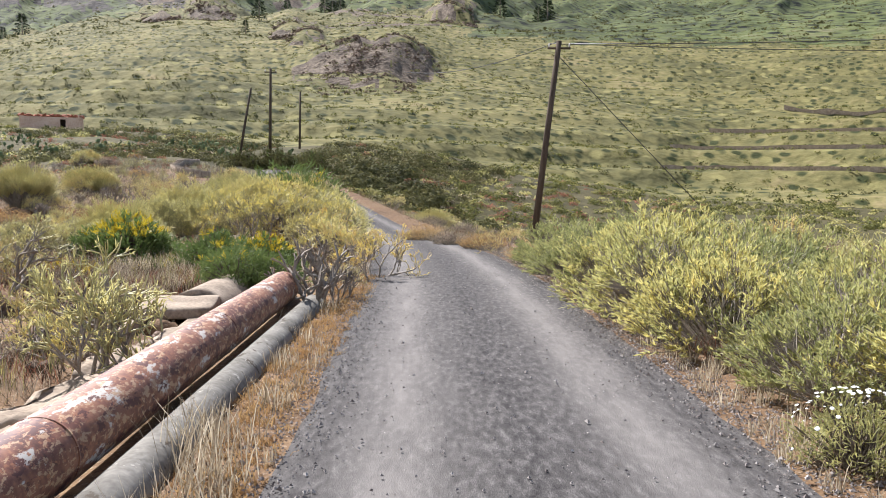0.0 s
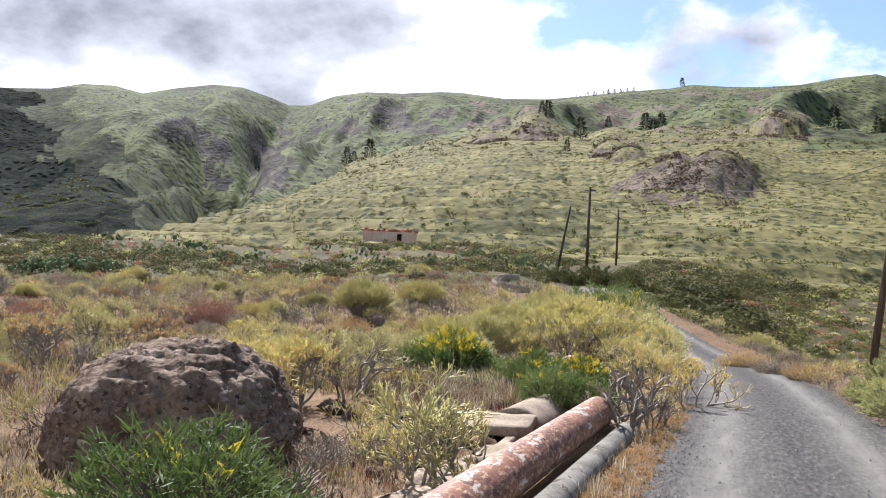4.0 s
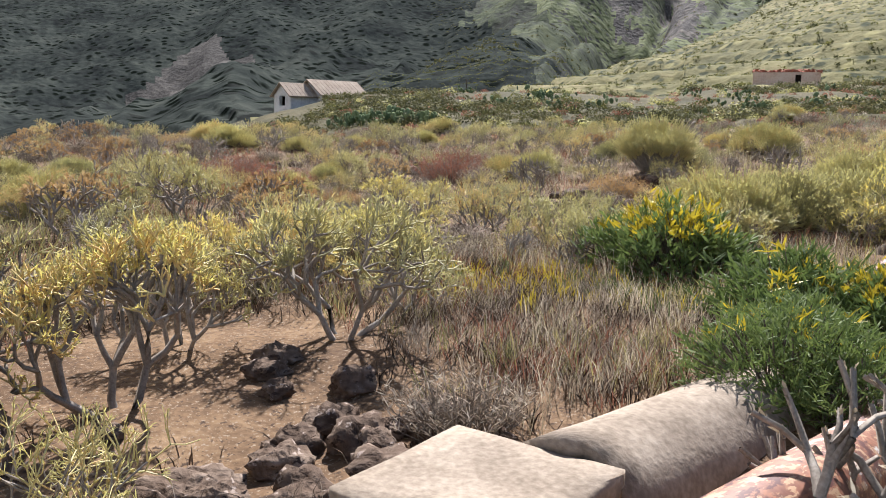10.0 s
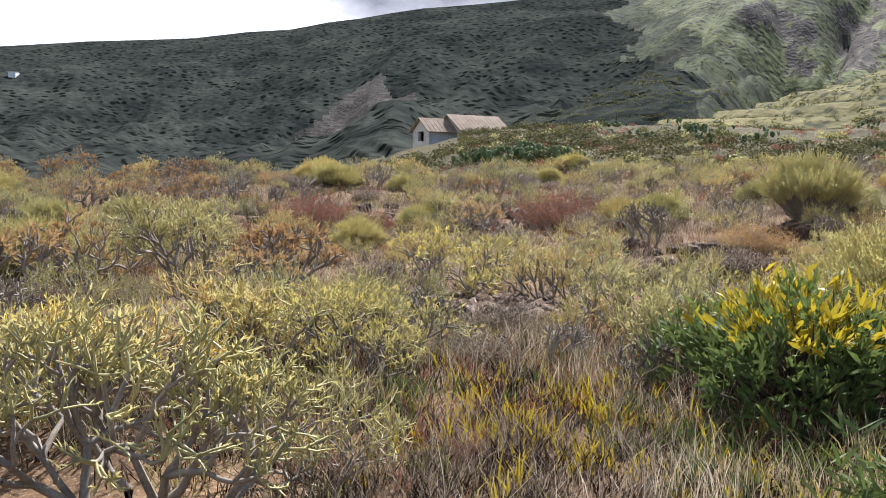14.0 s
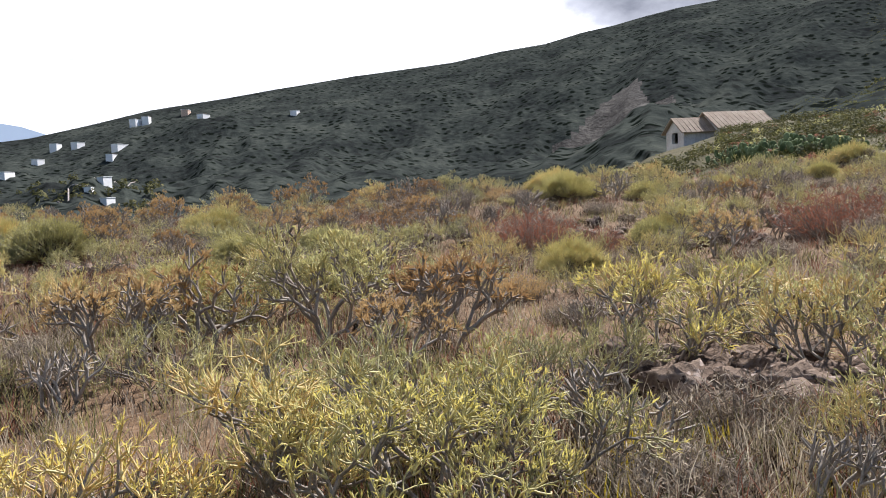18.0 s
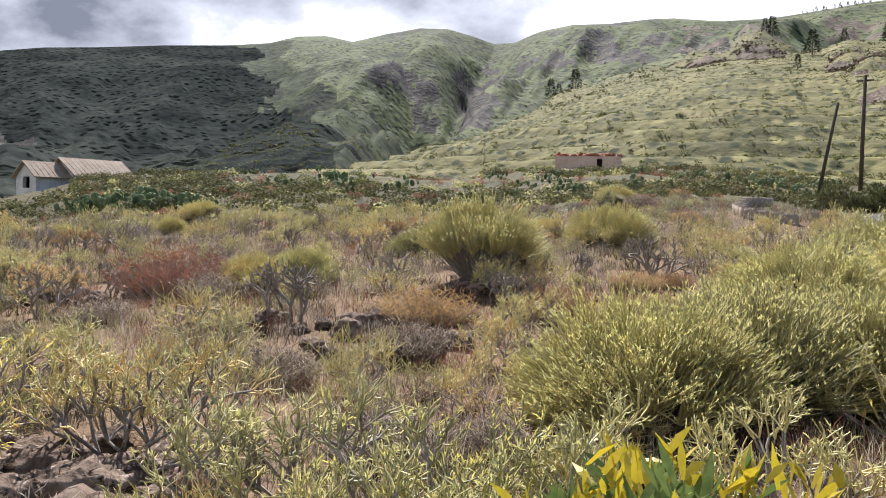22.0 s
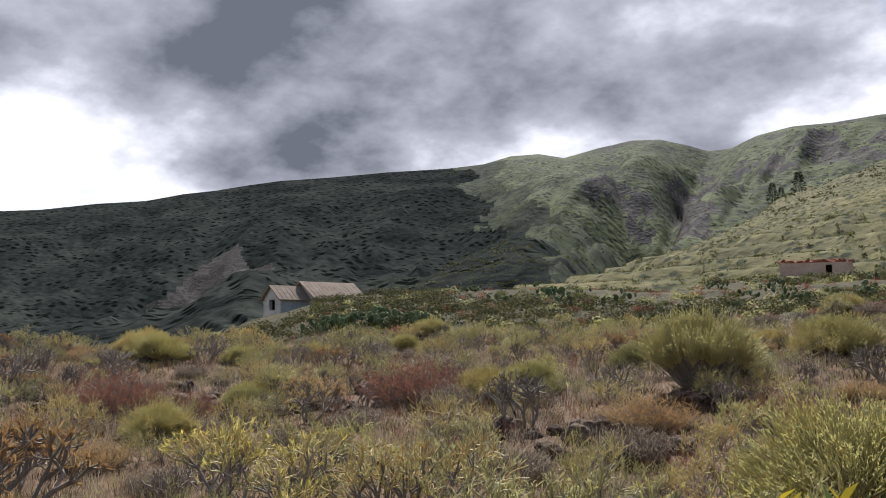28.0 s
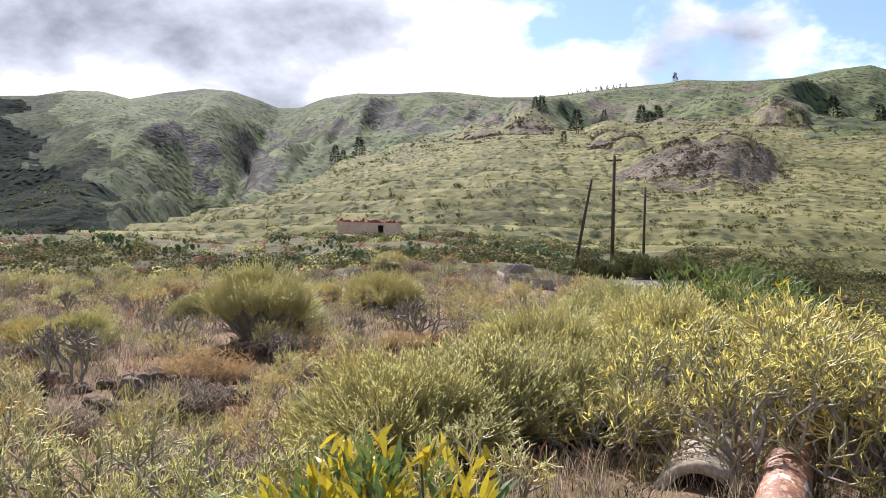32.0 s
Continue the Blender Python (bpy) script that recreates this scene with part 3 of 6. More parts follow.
def land(x, y, close=False):
    """Height of the ground at arrays x, y; close leaves out what lies past the field."""
    x, y = np.asarray(x, float), np.asarray(y, float)
    dx, dy = x - LX, y - LY
    r = np.maximum(np.hypot(dx, dy), 1e-6)
    az = np.degrees(np.arctan2(-dx, dy))
    tan = lambda e: np.tan(np.radians(e))
    z16, z32 = np.interp(az, AZ, Z16), np.interp(az, AZ, Z32)
    r3, e3, dip = np.interp(az, AZ, R3), np.interp(az, AZ, E3), np.interp(az, AZ, DIP)
    e4 = np.interp(az, EAZ, E4)
    z62 = EYE + 62 * tan(np.interp(az, AZ, E62))
    # a little lower behind the bank's lip, then up the hill
    z90 = np.where(az < 30, EYE + 88 * tan(np.interp(az, AZ, E62) + 0.55), z62 + 0.3)
    zs = [(9 + 0 * r, 0 * r), (16 + 0 * r, z16), (32 + 0 * r, z32), (62 + 0 * r, z62), (88 + 0 * r, np.where(r3 < 112, EYE + 88 * tan(e3), z90)), (r3, EYE + r3 * tan(e3)), (r3 * 1.3, EYE + r3 * 1.3 * tan(e3 - dip)),
          (900 + 0 * r, EYE + 900 * tan(np.minimum(e3 - dip * 0.4 + (e4 - e3) * 0.33, e4))), (RFAR + 0 * r, EYE + RFAR * tan(e4)), (2600 + 0 * r, EYE + 2600 * tan(e4 - 3.0)), (4500 + 0 * r, EYE + 4500 * tan(e4 - 6))]
    z = 0 * r
    for (ra, za), (rb, zb) in zip(zs[:-1], zs[1:]):
        t = np.clip((r - ra) / (rb - ra), 0, 1)
        z = np.where((r >= ra) & (r < rb), za + (zb - za) * t, z)
    z = np.where(r >= 4500, zs[-1][1], z)
    near = np.clip(r / 40, 0, 1)
    z = z + fbm(x * 0.6, y * 0.6, 4, 3) * 0.22 + fbm(x * 0.12, y * 0.12, 3, 9) * 0.9 * near * np.clip(2 - r / 200, 0.3, 1)
    if close:
        return carve(z, x, y)
    # dry-stone terraces on the hill, gullies and spurs on the mountain
    hill = np.clip((r - 80) / 60, 0, 1) * np.clip((900 - r) / 300, 0, 1)
    z = z + hill * fbm(x * 0.02, y * 0.02, 5, 21) * 7
    step = 3.0
    zt = np.floor(z / step) * step + step * np.clip((z / step % 1 - 0.72) / 0.28, 0, 1)
    patch = np.clip((vnoise(x * 0.012, y * 0.012, 33) - 0.2) * 4, 0, 1) * np.clip((r - 75) / 30, 0, 1) * np.clip((420 - r) / 120, 0, 1)
    z = z + (zt - z) * 0.8 * patch
    far = np.clip((r - np.interp(az, [24, 36], [420, 190])) / 400, 0, 1)
    room = np.clip((e4 - np.degrees(np.arctan2(z - EYE, r))) / 2.4, 0, 1) * far * (r < RFAR)
    z = z + room * (fbm(az * 0.13 + r * 0.0011, r * 0.0013, 3, 41, True) * np.interp(az, [36, 46], [85, 34]) + fbm(x * 0.006, y * 0.006, 3, 47) * 30 + fbm(x * 0.017, y * 0.017, 4, 71, True) * 12 + gully(az, r) * np.interp(az, [10, 20, 28, 36, 44], [3, 14, 34, 26, 5]))
    for b in BLUFFS:
        z = z + bluff(az, r, x, y, b)[0]
    # the gorge below the notch, and the ravine beside the green spur
    g = np.abs(az - (29.2 + (RFAR - r) * 0.0055)) / 3.2
    z = z - far * np.clip(1 - g, 0, 1) ** 1.3 * 40 * (1 + 0.8 * fbm(x * 0.012, y * 0.012, 4, 83, True)) * np.clip((RFAR + 40 - r) / 200, 0, 1)
    g2 = np.abs(az - (36.5 - (RFAR - r) * 0.004)) / 2.2
    z = z - far * np.clip(1 - g2, 0, 1) * 20 * (1 + 0.8 * fbm(x * 0.012, y * 0.012, 4, 84, True)) * np.clip((RFAR - 120 - r) / 200, 0, 1)
    top = EYE + r * np.tan(np.radians(e4 - 0.25 * np.clip((RFAR - r) / 500, 0, 1)))
    z = np.where((r > 300) & (r < RFAR), np.minimum(z, top), z)
    return carve(z, x, y)


def carve(z, x, y):
    # the road bed
    rx, rz = np.interp(y, ROAD_Y, ROAD_X), np.interp(y, ROAD_Y, ROAD_Z)
    k = np.clip((np.abs(x - rx) - 1.7) / 2.2, 0, 1)
    k = np.where((y > 66) | (y < -60), 1, k * k * (3 - 2 * k))
    z = (rz - 0.015) * (1 - k) + z * k
    # the ditch that the old channel runs in
    d = np.exp(-(((x + 2.75) / 0.75) ** 2)) * np.clip((y + 6) / 2, 0, 1) * np.clip((14 - y) / 2, 0, 1)
    return z - 0.22 * d - 0.34 * np.clip((-3.2 - x) / 1.6, 0, 1) * np.clip((13 - y) / 3, 0, 1) * np.clip((x + 12) / 3, 0, 1)


def gz(x, y):
    return float(land(np.array([x]), np.array([y]), math.hypot(x - LX, y - LY) < 74)[0])


def polar(az, r):
    """World x, y at a bearing (degrees left of +y) and distance from the lookout."""
    return LX - r * math.sin(radians(az)), LY + r * math.cos(radians(az))


def build_ground():
    na = 1180
    fine = np.linspace(-22, 108, 1000)
    rest = np.linspace(108, 338, na - 1000 + 2)[1:-1]
    azs = np.concatenate([fine, rest])
    rr = [0.0]
    s = 0.25
    while rr[-1] < 4500:
        rr.append(rr[-1] + s)
        s = max(0.25, min(rr[-1] * 0.0145, 16 if 300 < rr[-1] < 1560 else 120))
    rr = np.array(rr[1:])
    A, Rr = np.meshgrid(np.radians(azs), rr)
    X, Y = LX - Rr * np.sin(A), LY + Rr * np.cos(A)
    Z = land(X, Y)
    nr = len(rr)
    me = bpy.data.meshes.new("ground")
    vs = np.stack([X, Y, Z], -1).reshape(-1, 3)
    vs = np.concatenate([vs, [[LX, LY, gz(LX, LY)]]])
    i, j = np.meshgrid(np.arange(nr - 1), np.arange(na), indexing="ij")
    a, b = i * na + j, i * na + (j + 1) % na
    faces = np.stack([a, b, b + na, a + na], -1).reshape(-1, 4)
    fan = [(len(vs) - 1, (k + 1) % na, k) for k in range(na)]
    me.from_pydata(vs.tolist(), [], faces.tolist() + fan)
    for m in (SOIL, SCRUB, ROCKY, BANK, CRAG, CLOUD_SHADE, BLUFF, SCREE, HALF_SHADE):
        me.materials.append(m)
    jr = fbm(X * 0.05, Y * 0.05, 3, 77) * 60
    D = (np.degrees(A) + 180) % 360 - 180
    zone = np.where(Rr + jr * 0.3 < 75, 0, np.where(Rr + jr * 2 < 640, 1, 2))
    zone = np.where((D > 58) & (Rr > 75), 2, zone)
    zone = np.where((D > 26) & (Rr > np.interp(D, AZ, R3) * 1.18) & (Rr > 75), 2, zone)
    zone = np.where((zone == 0) & (Rr + jr * 0.15 > 33), 3, zone)
    zone = np.where((D < -3 - jr * 0.08) & (D > -75) & (Rr > 330 + jr * 2), 2, zone)
    rag = fbm(X * 0.006, Y * 0.006, 4, 61)
    rag2 = fbm(X * 0.02, Y * 0.02, 4, 63)
    rag3 = fbm(X * 0.16, Y * 0.16, 3, 67)
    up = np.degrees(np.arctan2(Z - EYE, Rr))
    # cloud shadow painted by darker materials past this line, softened over a band
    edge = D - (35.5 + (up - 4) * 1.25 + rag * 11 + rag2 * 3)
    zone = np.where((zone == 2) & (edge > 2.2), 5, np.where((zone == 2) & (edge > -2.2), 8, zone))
    for b in BLUFFS:
        face = bluff(D, Rr, X, Y, b)[1]
        zone = np.where((face > 0.02) & (face < 0.9 + rag2) & (rag3 > -0.1), 6, zone)
    bare = (Rr > 480) & (Rr < RFAR - 20) & ((zone == 2) | (zone == 1))
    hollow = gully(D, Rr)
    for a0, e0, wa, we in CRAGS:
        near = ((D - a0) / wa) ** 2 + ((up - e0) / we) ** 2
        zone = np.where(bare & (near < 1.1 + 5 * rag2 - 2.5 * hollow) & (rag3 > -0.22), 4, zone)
    # the deeper hollows between these bearings take the dark material too
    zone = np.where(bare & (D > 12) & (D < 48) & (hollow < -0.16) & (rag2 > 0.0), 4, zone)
    zone = np.where((Rr > 480) & (zone == 5) & (D > 54) & (D < 64) & (up < 5.2 - np.abs(D - 59.0) * 0.75 + rag2 * 3), 7, zone)
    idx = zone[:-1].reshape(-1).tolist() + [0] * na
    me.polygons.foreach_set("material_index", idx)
    me.polygons.foreach_set("use_smooth", [True] * len(idx))
    me.update()
    return tagged(new("ground", me), "dry volcanic soil rising to terraced scrub hills and mountains", "ground", kind="structure")


build_ground()


def build_road():
    b = Buf()
    ys = np.concatenate([np.arange(-40, 30, 0.5), np.arange(30, 51, 1.0)])
    cols = np.linspace(-1.5, 1.5, 13)
    vs, fs = [], []
    for y in ys:
        x, z = np.interp(y, ROAD_Y, ROAD_X), np.interp(y, ROAD_Y, ROAD_Z)
        for k, c in enumerate(cols):
            e = 0.10 * (noise.noise(Vector((y * 0.9, 3.1 * (1 if c > 0 else -1), 0)))) if k in (0, 12) else 0
            crown = 0.03 * (1 - (c / 1.5) ** 2) - 0.012 * math.exp(-((abs(c) - 0.7) / 0.25) ** 2)
            half = 1.0 if y < 24 else max(0.72, 1 - (y - 24) * 0.03)
            vs.append((x + c * half + e, y, z + crown + (0.004 if k not in (0, 12) else -0.03)))
    n = len(cols)
    for i in range(len(ys) - 1):
        for k in range(n - 1):
            fs.append((i * n + k, i * n + k + 1, (i + 1) * n + k + 1, (i + 1) * n + k))
    b.add(vs, fs)
    ob = part("road", b, ROAD)
    uv = ob.data.uv_layers.new(name="width")
    us = [0.0] * (2 * len(ob.data.loops))
    for lp in ob.data.loops:
        us[2 * lp.index] = (lp.vertex_index % n) / (n - 1)
    uv.data.foreach_set("uv", us)
    tagged(ob, "narrow worn grey asphalt lane with dusty wheel tracks", "road", kind="structure")


build_road()


# ---- plants ----
def grow(rnd, stems, shoots, tips, p, way, length, radius, level, kink=0.45, forks=(2, 3), shrink=0.74):
    """A forking succulent limb; tips gathers where leaves sit."""
    n = 2
    length *= 1.35 if level == 0 else 1.0
    pts, cur, d = [p], p, Vector(way).normalized()
    for i in range(n):
        d = (d + Vector((rnd.gauss(0, kink * 0.4), rnd.gauss(0, kink * 0.4), rnd.gauss(0.10, 0.2)))).normalized()
        cur = cur + d * length / n
        pts.append(cur)
    tube(stems if level > 1 else shoots, pts, [radius, radius * 0.9, radius * 0.78], 4 if level else 3, caps=False)
    if level == 0:
        tips.append((cur, d))
        return
    for _ in range(rnd.randint(*forks)):
        a = rnd.uniform(0, 2 * math.pi)
        _, s, u = frame_of(d)
        out = (d * 1.0 + (s * math.cos(a) + u * math.sin(a)) * rnd.uniform(0.6, 1.25) + Vector((0, 0, 0.2))).normalized()
        grow(rnd, stems, shoots, tips, cur, out, length * shrink * rnd.uniform(0.8, 1.15), radius * 0.76, level - 1, kink, forks, shrink)


def candelabra(name, seed, height, levels, leaf, leaf_len=0.09, leaf_n=9, trunks=4, bark=BARK, lean=0.75, radius=0.028, droop=0.3, width=0.012, leaf_share=1.0, shoot=None, rise=0.3):
    """A branchy succulent shrub: stems mesh with its foliage as a part."""
    rnd = random.Random(seed)
    stems, shoots, tips, leaves = Buf(), Buf(), [], Buf()
    seg = height / (1 + 0.74 + 0.55 + 0.4 * (levels > 3) + 0.28 * (levels > 4) + 0.2 * (levels > 5))
    for i in range(trunks):
        a = 2 * math.pi * i / trunks + rnd.uniform(-0.4, 0.4)
        way = Vector((math.cos(a) * lean * rnd.uniform(0.4, 1.2), math.sin(a) * lean * rnd.uniform(0.4, 1.2), 1))
        grow(rnd, stems, shoots, tips, Vector((math.cos(a) * 0.04, math.sin(a) * 0.04, -0.08)), way, seg * rnd.uniform(0.8, 1.1), radius, levels - 1)
    for p, d in tips:
        if rnd.random() > leaf_share:
            continue
        for _ in range(leaf_n):
            w = (d * rnd.uniform(0.5, 1.0) + Vector((rnd.gauss(0, 0.38), rnd.gauss(0, 0.38), rnd.gauss(rise, droop)))).normalized()
            blade(leaves, p - d * rnd.uniform(0, 0.05), w, leaf_len * rnd.uniform(0.6, 1.25), width * rnd.uniform(0.8, 1.3), rnd)
    root = part(name, stems, bark)
    part("shoot_crown", shoots, shoot or bark, root)
    if leaves.v:
        part("foliage", leaves, leaf, root, smooth=False)
    return root


def dense_bush(name, seed, radius, height, leaf, bark, tips_n=420, leaf_n=7, leaf_len=0.07, width=0.012, hollow=0.45, second=None, second_share=0.0, low=0.02, spray=0.75):
    """A close rounded shrub: fan of stems with leaf tufts over an uneven dome."""
    rnd = random.Random(seed)
    stems, leaves, extra = Buf(), Buf(), Buf()
    for i in range(tips_n):
        a, e = rnd.uniform(0, 2 * math.pi), math.asin(rnd.uniform(low, 1.0))
        lump = 0.82 + 0.3 * noise.noise(Vector((math.cos(a) * 1.7 + seed, math.sin(a) * 1.7, e * 2)))
        k = rnd.uniform(hollow, 1.0) ** 0.5 * lump
        p = Vector((math.cos(a) * math.cos(e) * radius * k, math.sin(a) * math.cos(e) * radius * k, math.sin(e) * height * k + 0.05))
        if i % 3 == 0:
            q = p * 0.45 + Vector((rnd.gauss(0, 0.04), rnd.gauss(0, 0.04), -0.04 * height))
            q0 = Vector((p.x * 0.06, p.y * 0.06, -0.08))
            tube(stems, [q0, q, p], [0.014 * radius + 0.006, 0.008 * radius + 0.004, 0.004], 4, caps=False)
        d = Vector((p.x, p.y, p.z * 0.7 + 0.35 * height)).normalized()
        target = extra if (rnd.random() < second_share and p.z > 0.55 * height) else leaves
        for _ in range(leaf_n):
            w = (d * 0.8 + Vector((rnd.gauss(0, spray), rnd.gauss(0, spray), rnd.gauss(0.25, spray * 0.66)))).normalized()
            blade(target, p + Vector((rnd.gauss(0, 0.025), rnd.gauss(0, 0.025), rnd.gauss(0, 0.025))), w, leaf_len * rnd.uniform(0.6, 1.3), width * rnd.uniform(0.7, 1.3), rnd, 0.15)
    root = part(name, stems, bark)
    part("foliage", leaves, leaf, root, smooth=False)
    if extra.v:
        tagged(part("yellow_bloom", extra, second, root, "bright yellow tips", smooth=False), kind="stuff")
    return root


def fan_bush(name, seed, spread, length, leaf, bark, stems_n=150, forks=7, leaf_n=4, leaf_len=0.06, width=0.006, flat=0.85, twig=FINGER):
    """A spurge: many thin stems fanning from one foot to an even crown of short leafy twigs."""
    rnd = random.Random(seed)
    stems, twigs, leaves = Buf(), Buf(), Buf()
    for _ in range(stems_n):
        a, e = rnd.uniform(0, 2 * math.pi), math.radians(90 - spread * rnd.random() ** 0.5)
        lump = 0.92 + 0.22 * noise.noise(Vector((math.cos(a) * 1.6 + seed, math.sin(a) * 1.6, e * 2)))
        d = Vector((math.cos(a) * math.cos(e), math.sin(a) * math.cos(e), math.sin(e) * flat))
        L = length * lump
        foot = Vector((d.x * 0.08, d.y * 0.08, -0.08))
        knee = d * L * 0.35 + Vector((rnd.gauss(0, 0.03), rnd.gauss(0, 0.03), -0.04 * L))
        top = d * L * rnd.uniform(0.6, 0.72)
        tube(stems, [foot, knee, top], [0.013 * length, 0.009 * length, 0.006 * length], 4, caps=False)
        for _ in range(forks):
            w = (d + Vector((rnd.gauss(0, 0.42), rnd.gauss(0, 0.42), rnd.gauss(0.3, 0.2)))).normalized()
            tip = top + w * L * rnd.uniform(0.2, 0.4)
            mid = top.lerp(tip, 0.5) + Vector((rnd.gauss(0, 0.015), rnd.gauss(0, 0.015), 0))
            tube(twigs, [top, mid, tip], [0.005 * length, 0.004 * length, 0.003 * length], 3, caps=False)
            for k in range(leaf_n):
                q = mid.lerp(tip, rnd.uniform(0.1, 1.0)) if k > 1 else tip
                v = (w * 0.9 + Vector((rnd.gauss(0, 0.45), rnd.gauss(0, 0.45), rnd.gauss(0.2, 0.3)))).normalized()
                blade(leaves, q, v, leaf_len * rnd.uniform(0.6, 1.3), width * rnd.uniform(0.7, 1.3), rnd, 0.1)
    root = part(name, stems, bark)
    part("twig_crown", twigs, twig, root)
    part("foliage", leaves, leaf, root, smooth=False)
    return root


def twig_bush(name, seed, radius, height, material, n=320):
    """A dry fine-twigged bush."""
    rnd = random.Random(seed)
    b, fine = Buf(), Buf()
    for _ in range(n):
        a, k = rnd.uniform(0, 2 * math.pi), rnd.random() ** 0.5
        base = Vector((math.cos(a) * k * radius * 0.45, math.sin(a) * k * radius * 0.45, -0.04))
        tip = Vector((math.cos(a) * k * radius, math.sin(a) * k * radius, height * rnd.uniform(0.55, 1.0) * (1.1 - 0.5 * k * k)))
        blade(b, base, tip - base, (tip - base).length, 0.009, rnd, 0.05)
        for _ in range(6):
            q = base.lerp(tip, rnd.uniform(0.35, 1.0))
            blade(fine, q, Vector((rnd.gauss(0, 1), rnd.gauss(0, 1), 0.8)), rnd.uniform(0.05, 0.13), 0.009, rnd, 0.1)
    root = part(name, b, BARK, smooth=False)
    part("twig_crown", fine, material, root, smooth=False)
    return root


def stand(ob, x, y, scale=1.0, turn=None, sink=0.03, z=None):
    """A copy of a prototype standing on the ground."""
    t = random.uniform(0, 360) if turn is None else turn
    c = copy_thing(ob, pose(x, y, (gz(x, y) if z is None else z) - sink, random.uniform(-4, 4), random.uniform(-4, 4), t))
    s = scale * (1 + random.uniform(-0.04, 0.04))
    c.scale = (s, s, s * random.uniform(0.94, 1.06))
    return c


TAB = "grey-stemmed branching succulent shrub with yellow-green leaf tufts"
protos = {}
for i in range(4):
    protos["tab", i] = tagged(candelabra("tabaiba_shrub", 10 + i, 1.0, 6, LEAF_GOLD if i % 2 else LEAF_Y, leaf_len=0.06, leaf_n=4, trunks=5, radius=0.019, width=0.0055, shoot=FINGER, rise=0.3, droop=0.5, lean=1.0, leaf_share=0.7), TAB, "shrub", "tabaiba shrubs")
for i in range(2):
    protos["tree", i] = tagged(candelabra("tabaiba_tree", 20 + i, 1.15, 7, LEAF_Y if i else LEAF_GOLD, leaf_len=0.055, leaf_n=4, trunks=3 + i, radius=0.03, width=0.006, shoot=FINGER, rise=0.3, droop=0.5, lean=0.8, leaf_share=0.6, bark=BARK), "broad succulent shrub with thick grey trunks and yellow tips", "shrub", "tabaiba trees")
for i in range(3):
    protos["olive", i] = tagged(candelabra("olive_shrub", 30 + i, 0.9, 5, LEAF_O, leaf_len=0.05, leaf_n=3, trunks=9, bark=BARK, radius=0.011, width=0.005, shoot=FINGER, lean=1.0, leaf_share=0.75), "low olive-green branching shrub on dry soil", "shrub", "olive shrubs")
for i in range(2):
    protos["dry", i] = tagged(candelabra("dry_top_shrub", 50 + i, 1.0, 5, DRY_O, leaf_len=0.09, leaf_n=8, trunks=3, radius=0.028), "grey-trunked shrub with dried orange-brown leaf tops", "shrub", "dry-topped shrubs")
protos["bare", 0] = tagged(candelabra("bare_shrub", 61, 0.9, 4, GREYBRUSH, leaf_len=0.05, leaf_n=3, trunks=5, radius=0.024, leaf_share=0.5), "leafless grey branching shrub", "shrub", "bare shrubs")
protos["bare", 1] = tagged(candelabra("bare_shrub", 67, 0.8, 4, STRAW, leaf_len=0.05, leaf_n=3, trunks=6, radius=0.03, leaf_share=0.35), "leafless grey branching shrub", "shrub", "bare shrubs")
for i in range(3):
    protos["dense", i] = tagged(fan_bush("spurge_bush", 70 + i, 80, 1.08, (LEAF_L, LEAF_O, LEAF_Y)[i], DARKBARK, 240, 13, 6, 0.036, 0.0065), "dense rounded olive-yellow spurge bush with dark stems", "bush", "spurge bushes")
for i in range(3):
    protos["lane", i] = tagged(fan_bush("leafy_spurge_bush", 170 + i, 86, 1.08, LEAF_L, BARK, 100, 7, 17, 0.066, 0.0115, twig=BARK), "leafy yellow-green spurge bush with pale stems at the lane's edge", "bush", "leafy spurge bushes")
protos["green", 0] = tagged(dense_bush("green_leaf_bush", 81, 1.0, 0.8, LEAF_G, DARKBARK, 420, 8, 0.15, 0.022, 0.3, LEAF_GY, 0.16), "lush green narrow-leaved bush with yellow flower tips", "bush", "green bushes")
protos["green", 1] = tagged(dense_bush("green_leaf_bush", 84, 1.0, 0.85, LEAF_G, DARKBARK, 520, 8, 0.11, 0.014, 0.3, LEAF_GY, 0.03), "fresh green feathery bush beside the boulder", "bush", "green bushes")
protos["green", 2] = tagged(dense_bush("green_leaf_bush", 88, 1.0, 0.78, LEAF_G, DARKBARK, 800, 7, 0.105, 0.024, 0.35, LEAF_GY, 0.5, spray=0.5), "lush green bush topped with bright yellow leaves", "bush", "green bushes")
protos["scrub", 0] = tagged(dense_bush("dark_scrub_bush", 185, 1.0, 0.8, LEAF_D, DARKBARK, 420, 8, 0.12, 0.024, 0.3, LEAF_G, 0.12), "dark green scrub bush hiding the far end of the lane", "bush", "dark scrub")
protos["red", 0] = tagged(twig_bush("red_brown_bush", 91, 0.8, 0.62, DRY_R, 420), "dry red-brown twiggy bush", "bush", "red-brown bushes")
protos["orange", 0] = tagged(twig_bush("orange_bush", 94, 0.7, 0.5, DRY_O, 420), "dry pale orange twiggy bush", "bush", "orange bushes")
protos["brush", 0] = tagged(twig_bush("grey_brush_bush", 97, 0.6, 0.5, GREYBRUSH, 300), "grey-brown dry twiggy brush", "bush", "grey brush")
HOME = list(protos.values())

placed = []


def plant(kind, i, x, y, s, turn=None, label=""):
    c = stand(protos[kind, i], x, y, s, turn)
    placed.append((x, y, s))
    if label:
        c["label"] = label
    return c


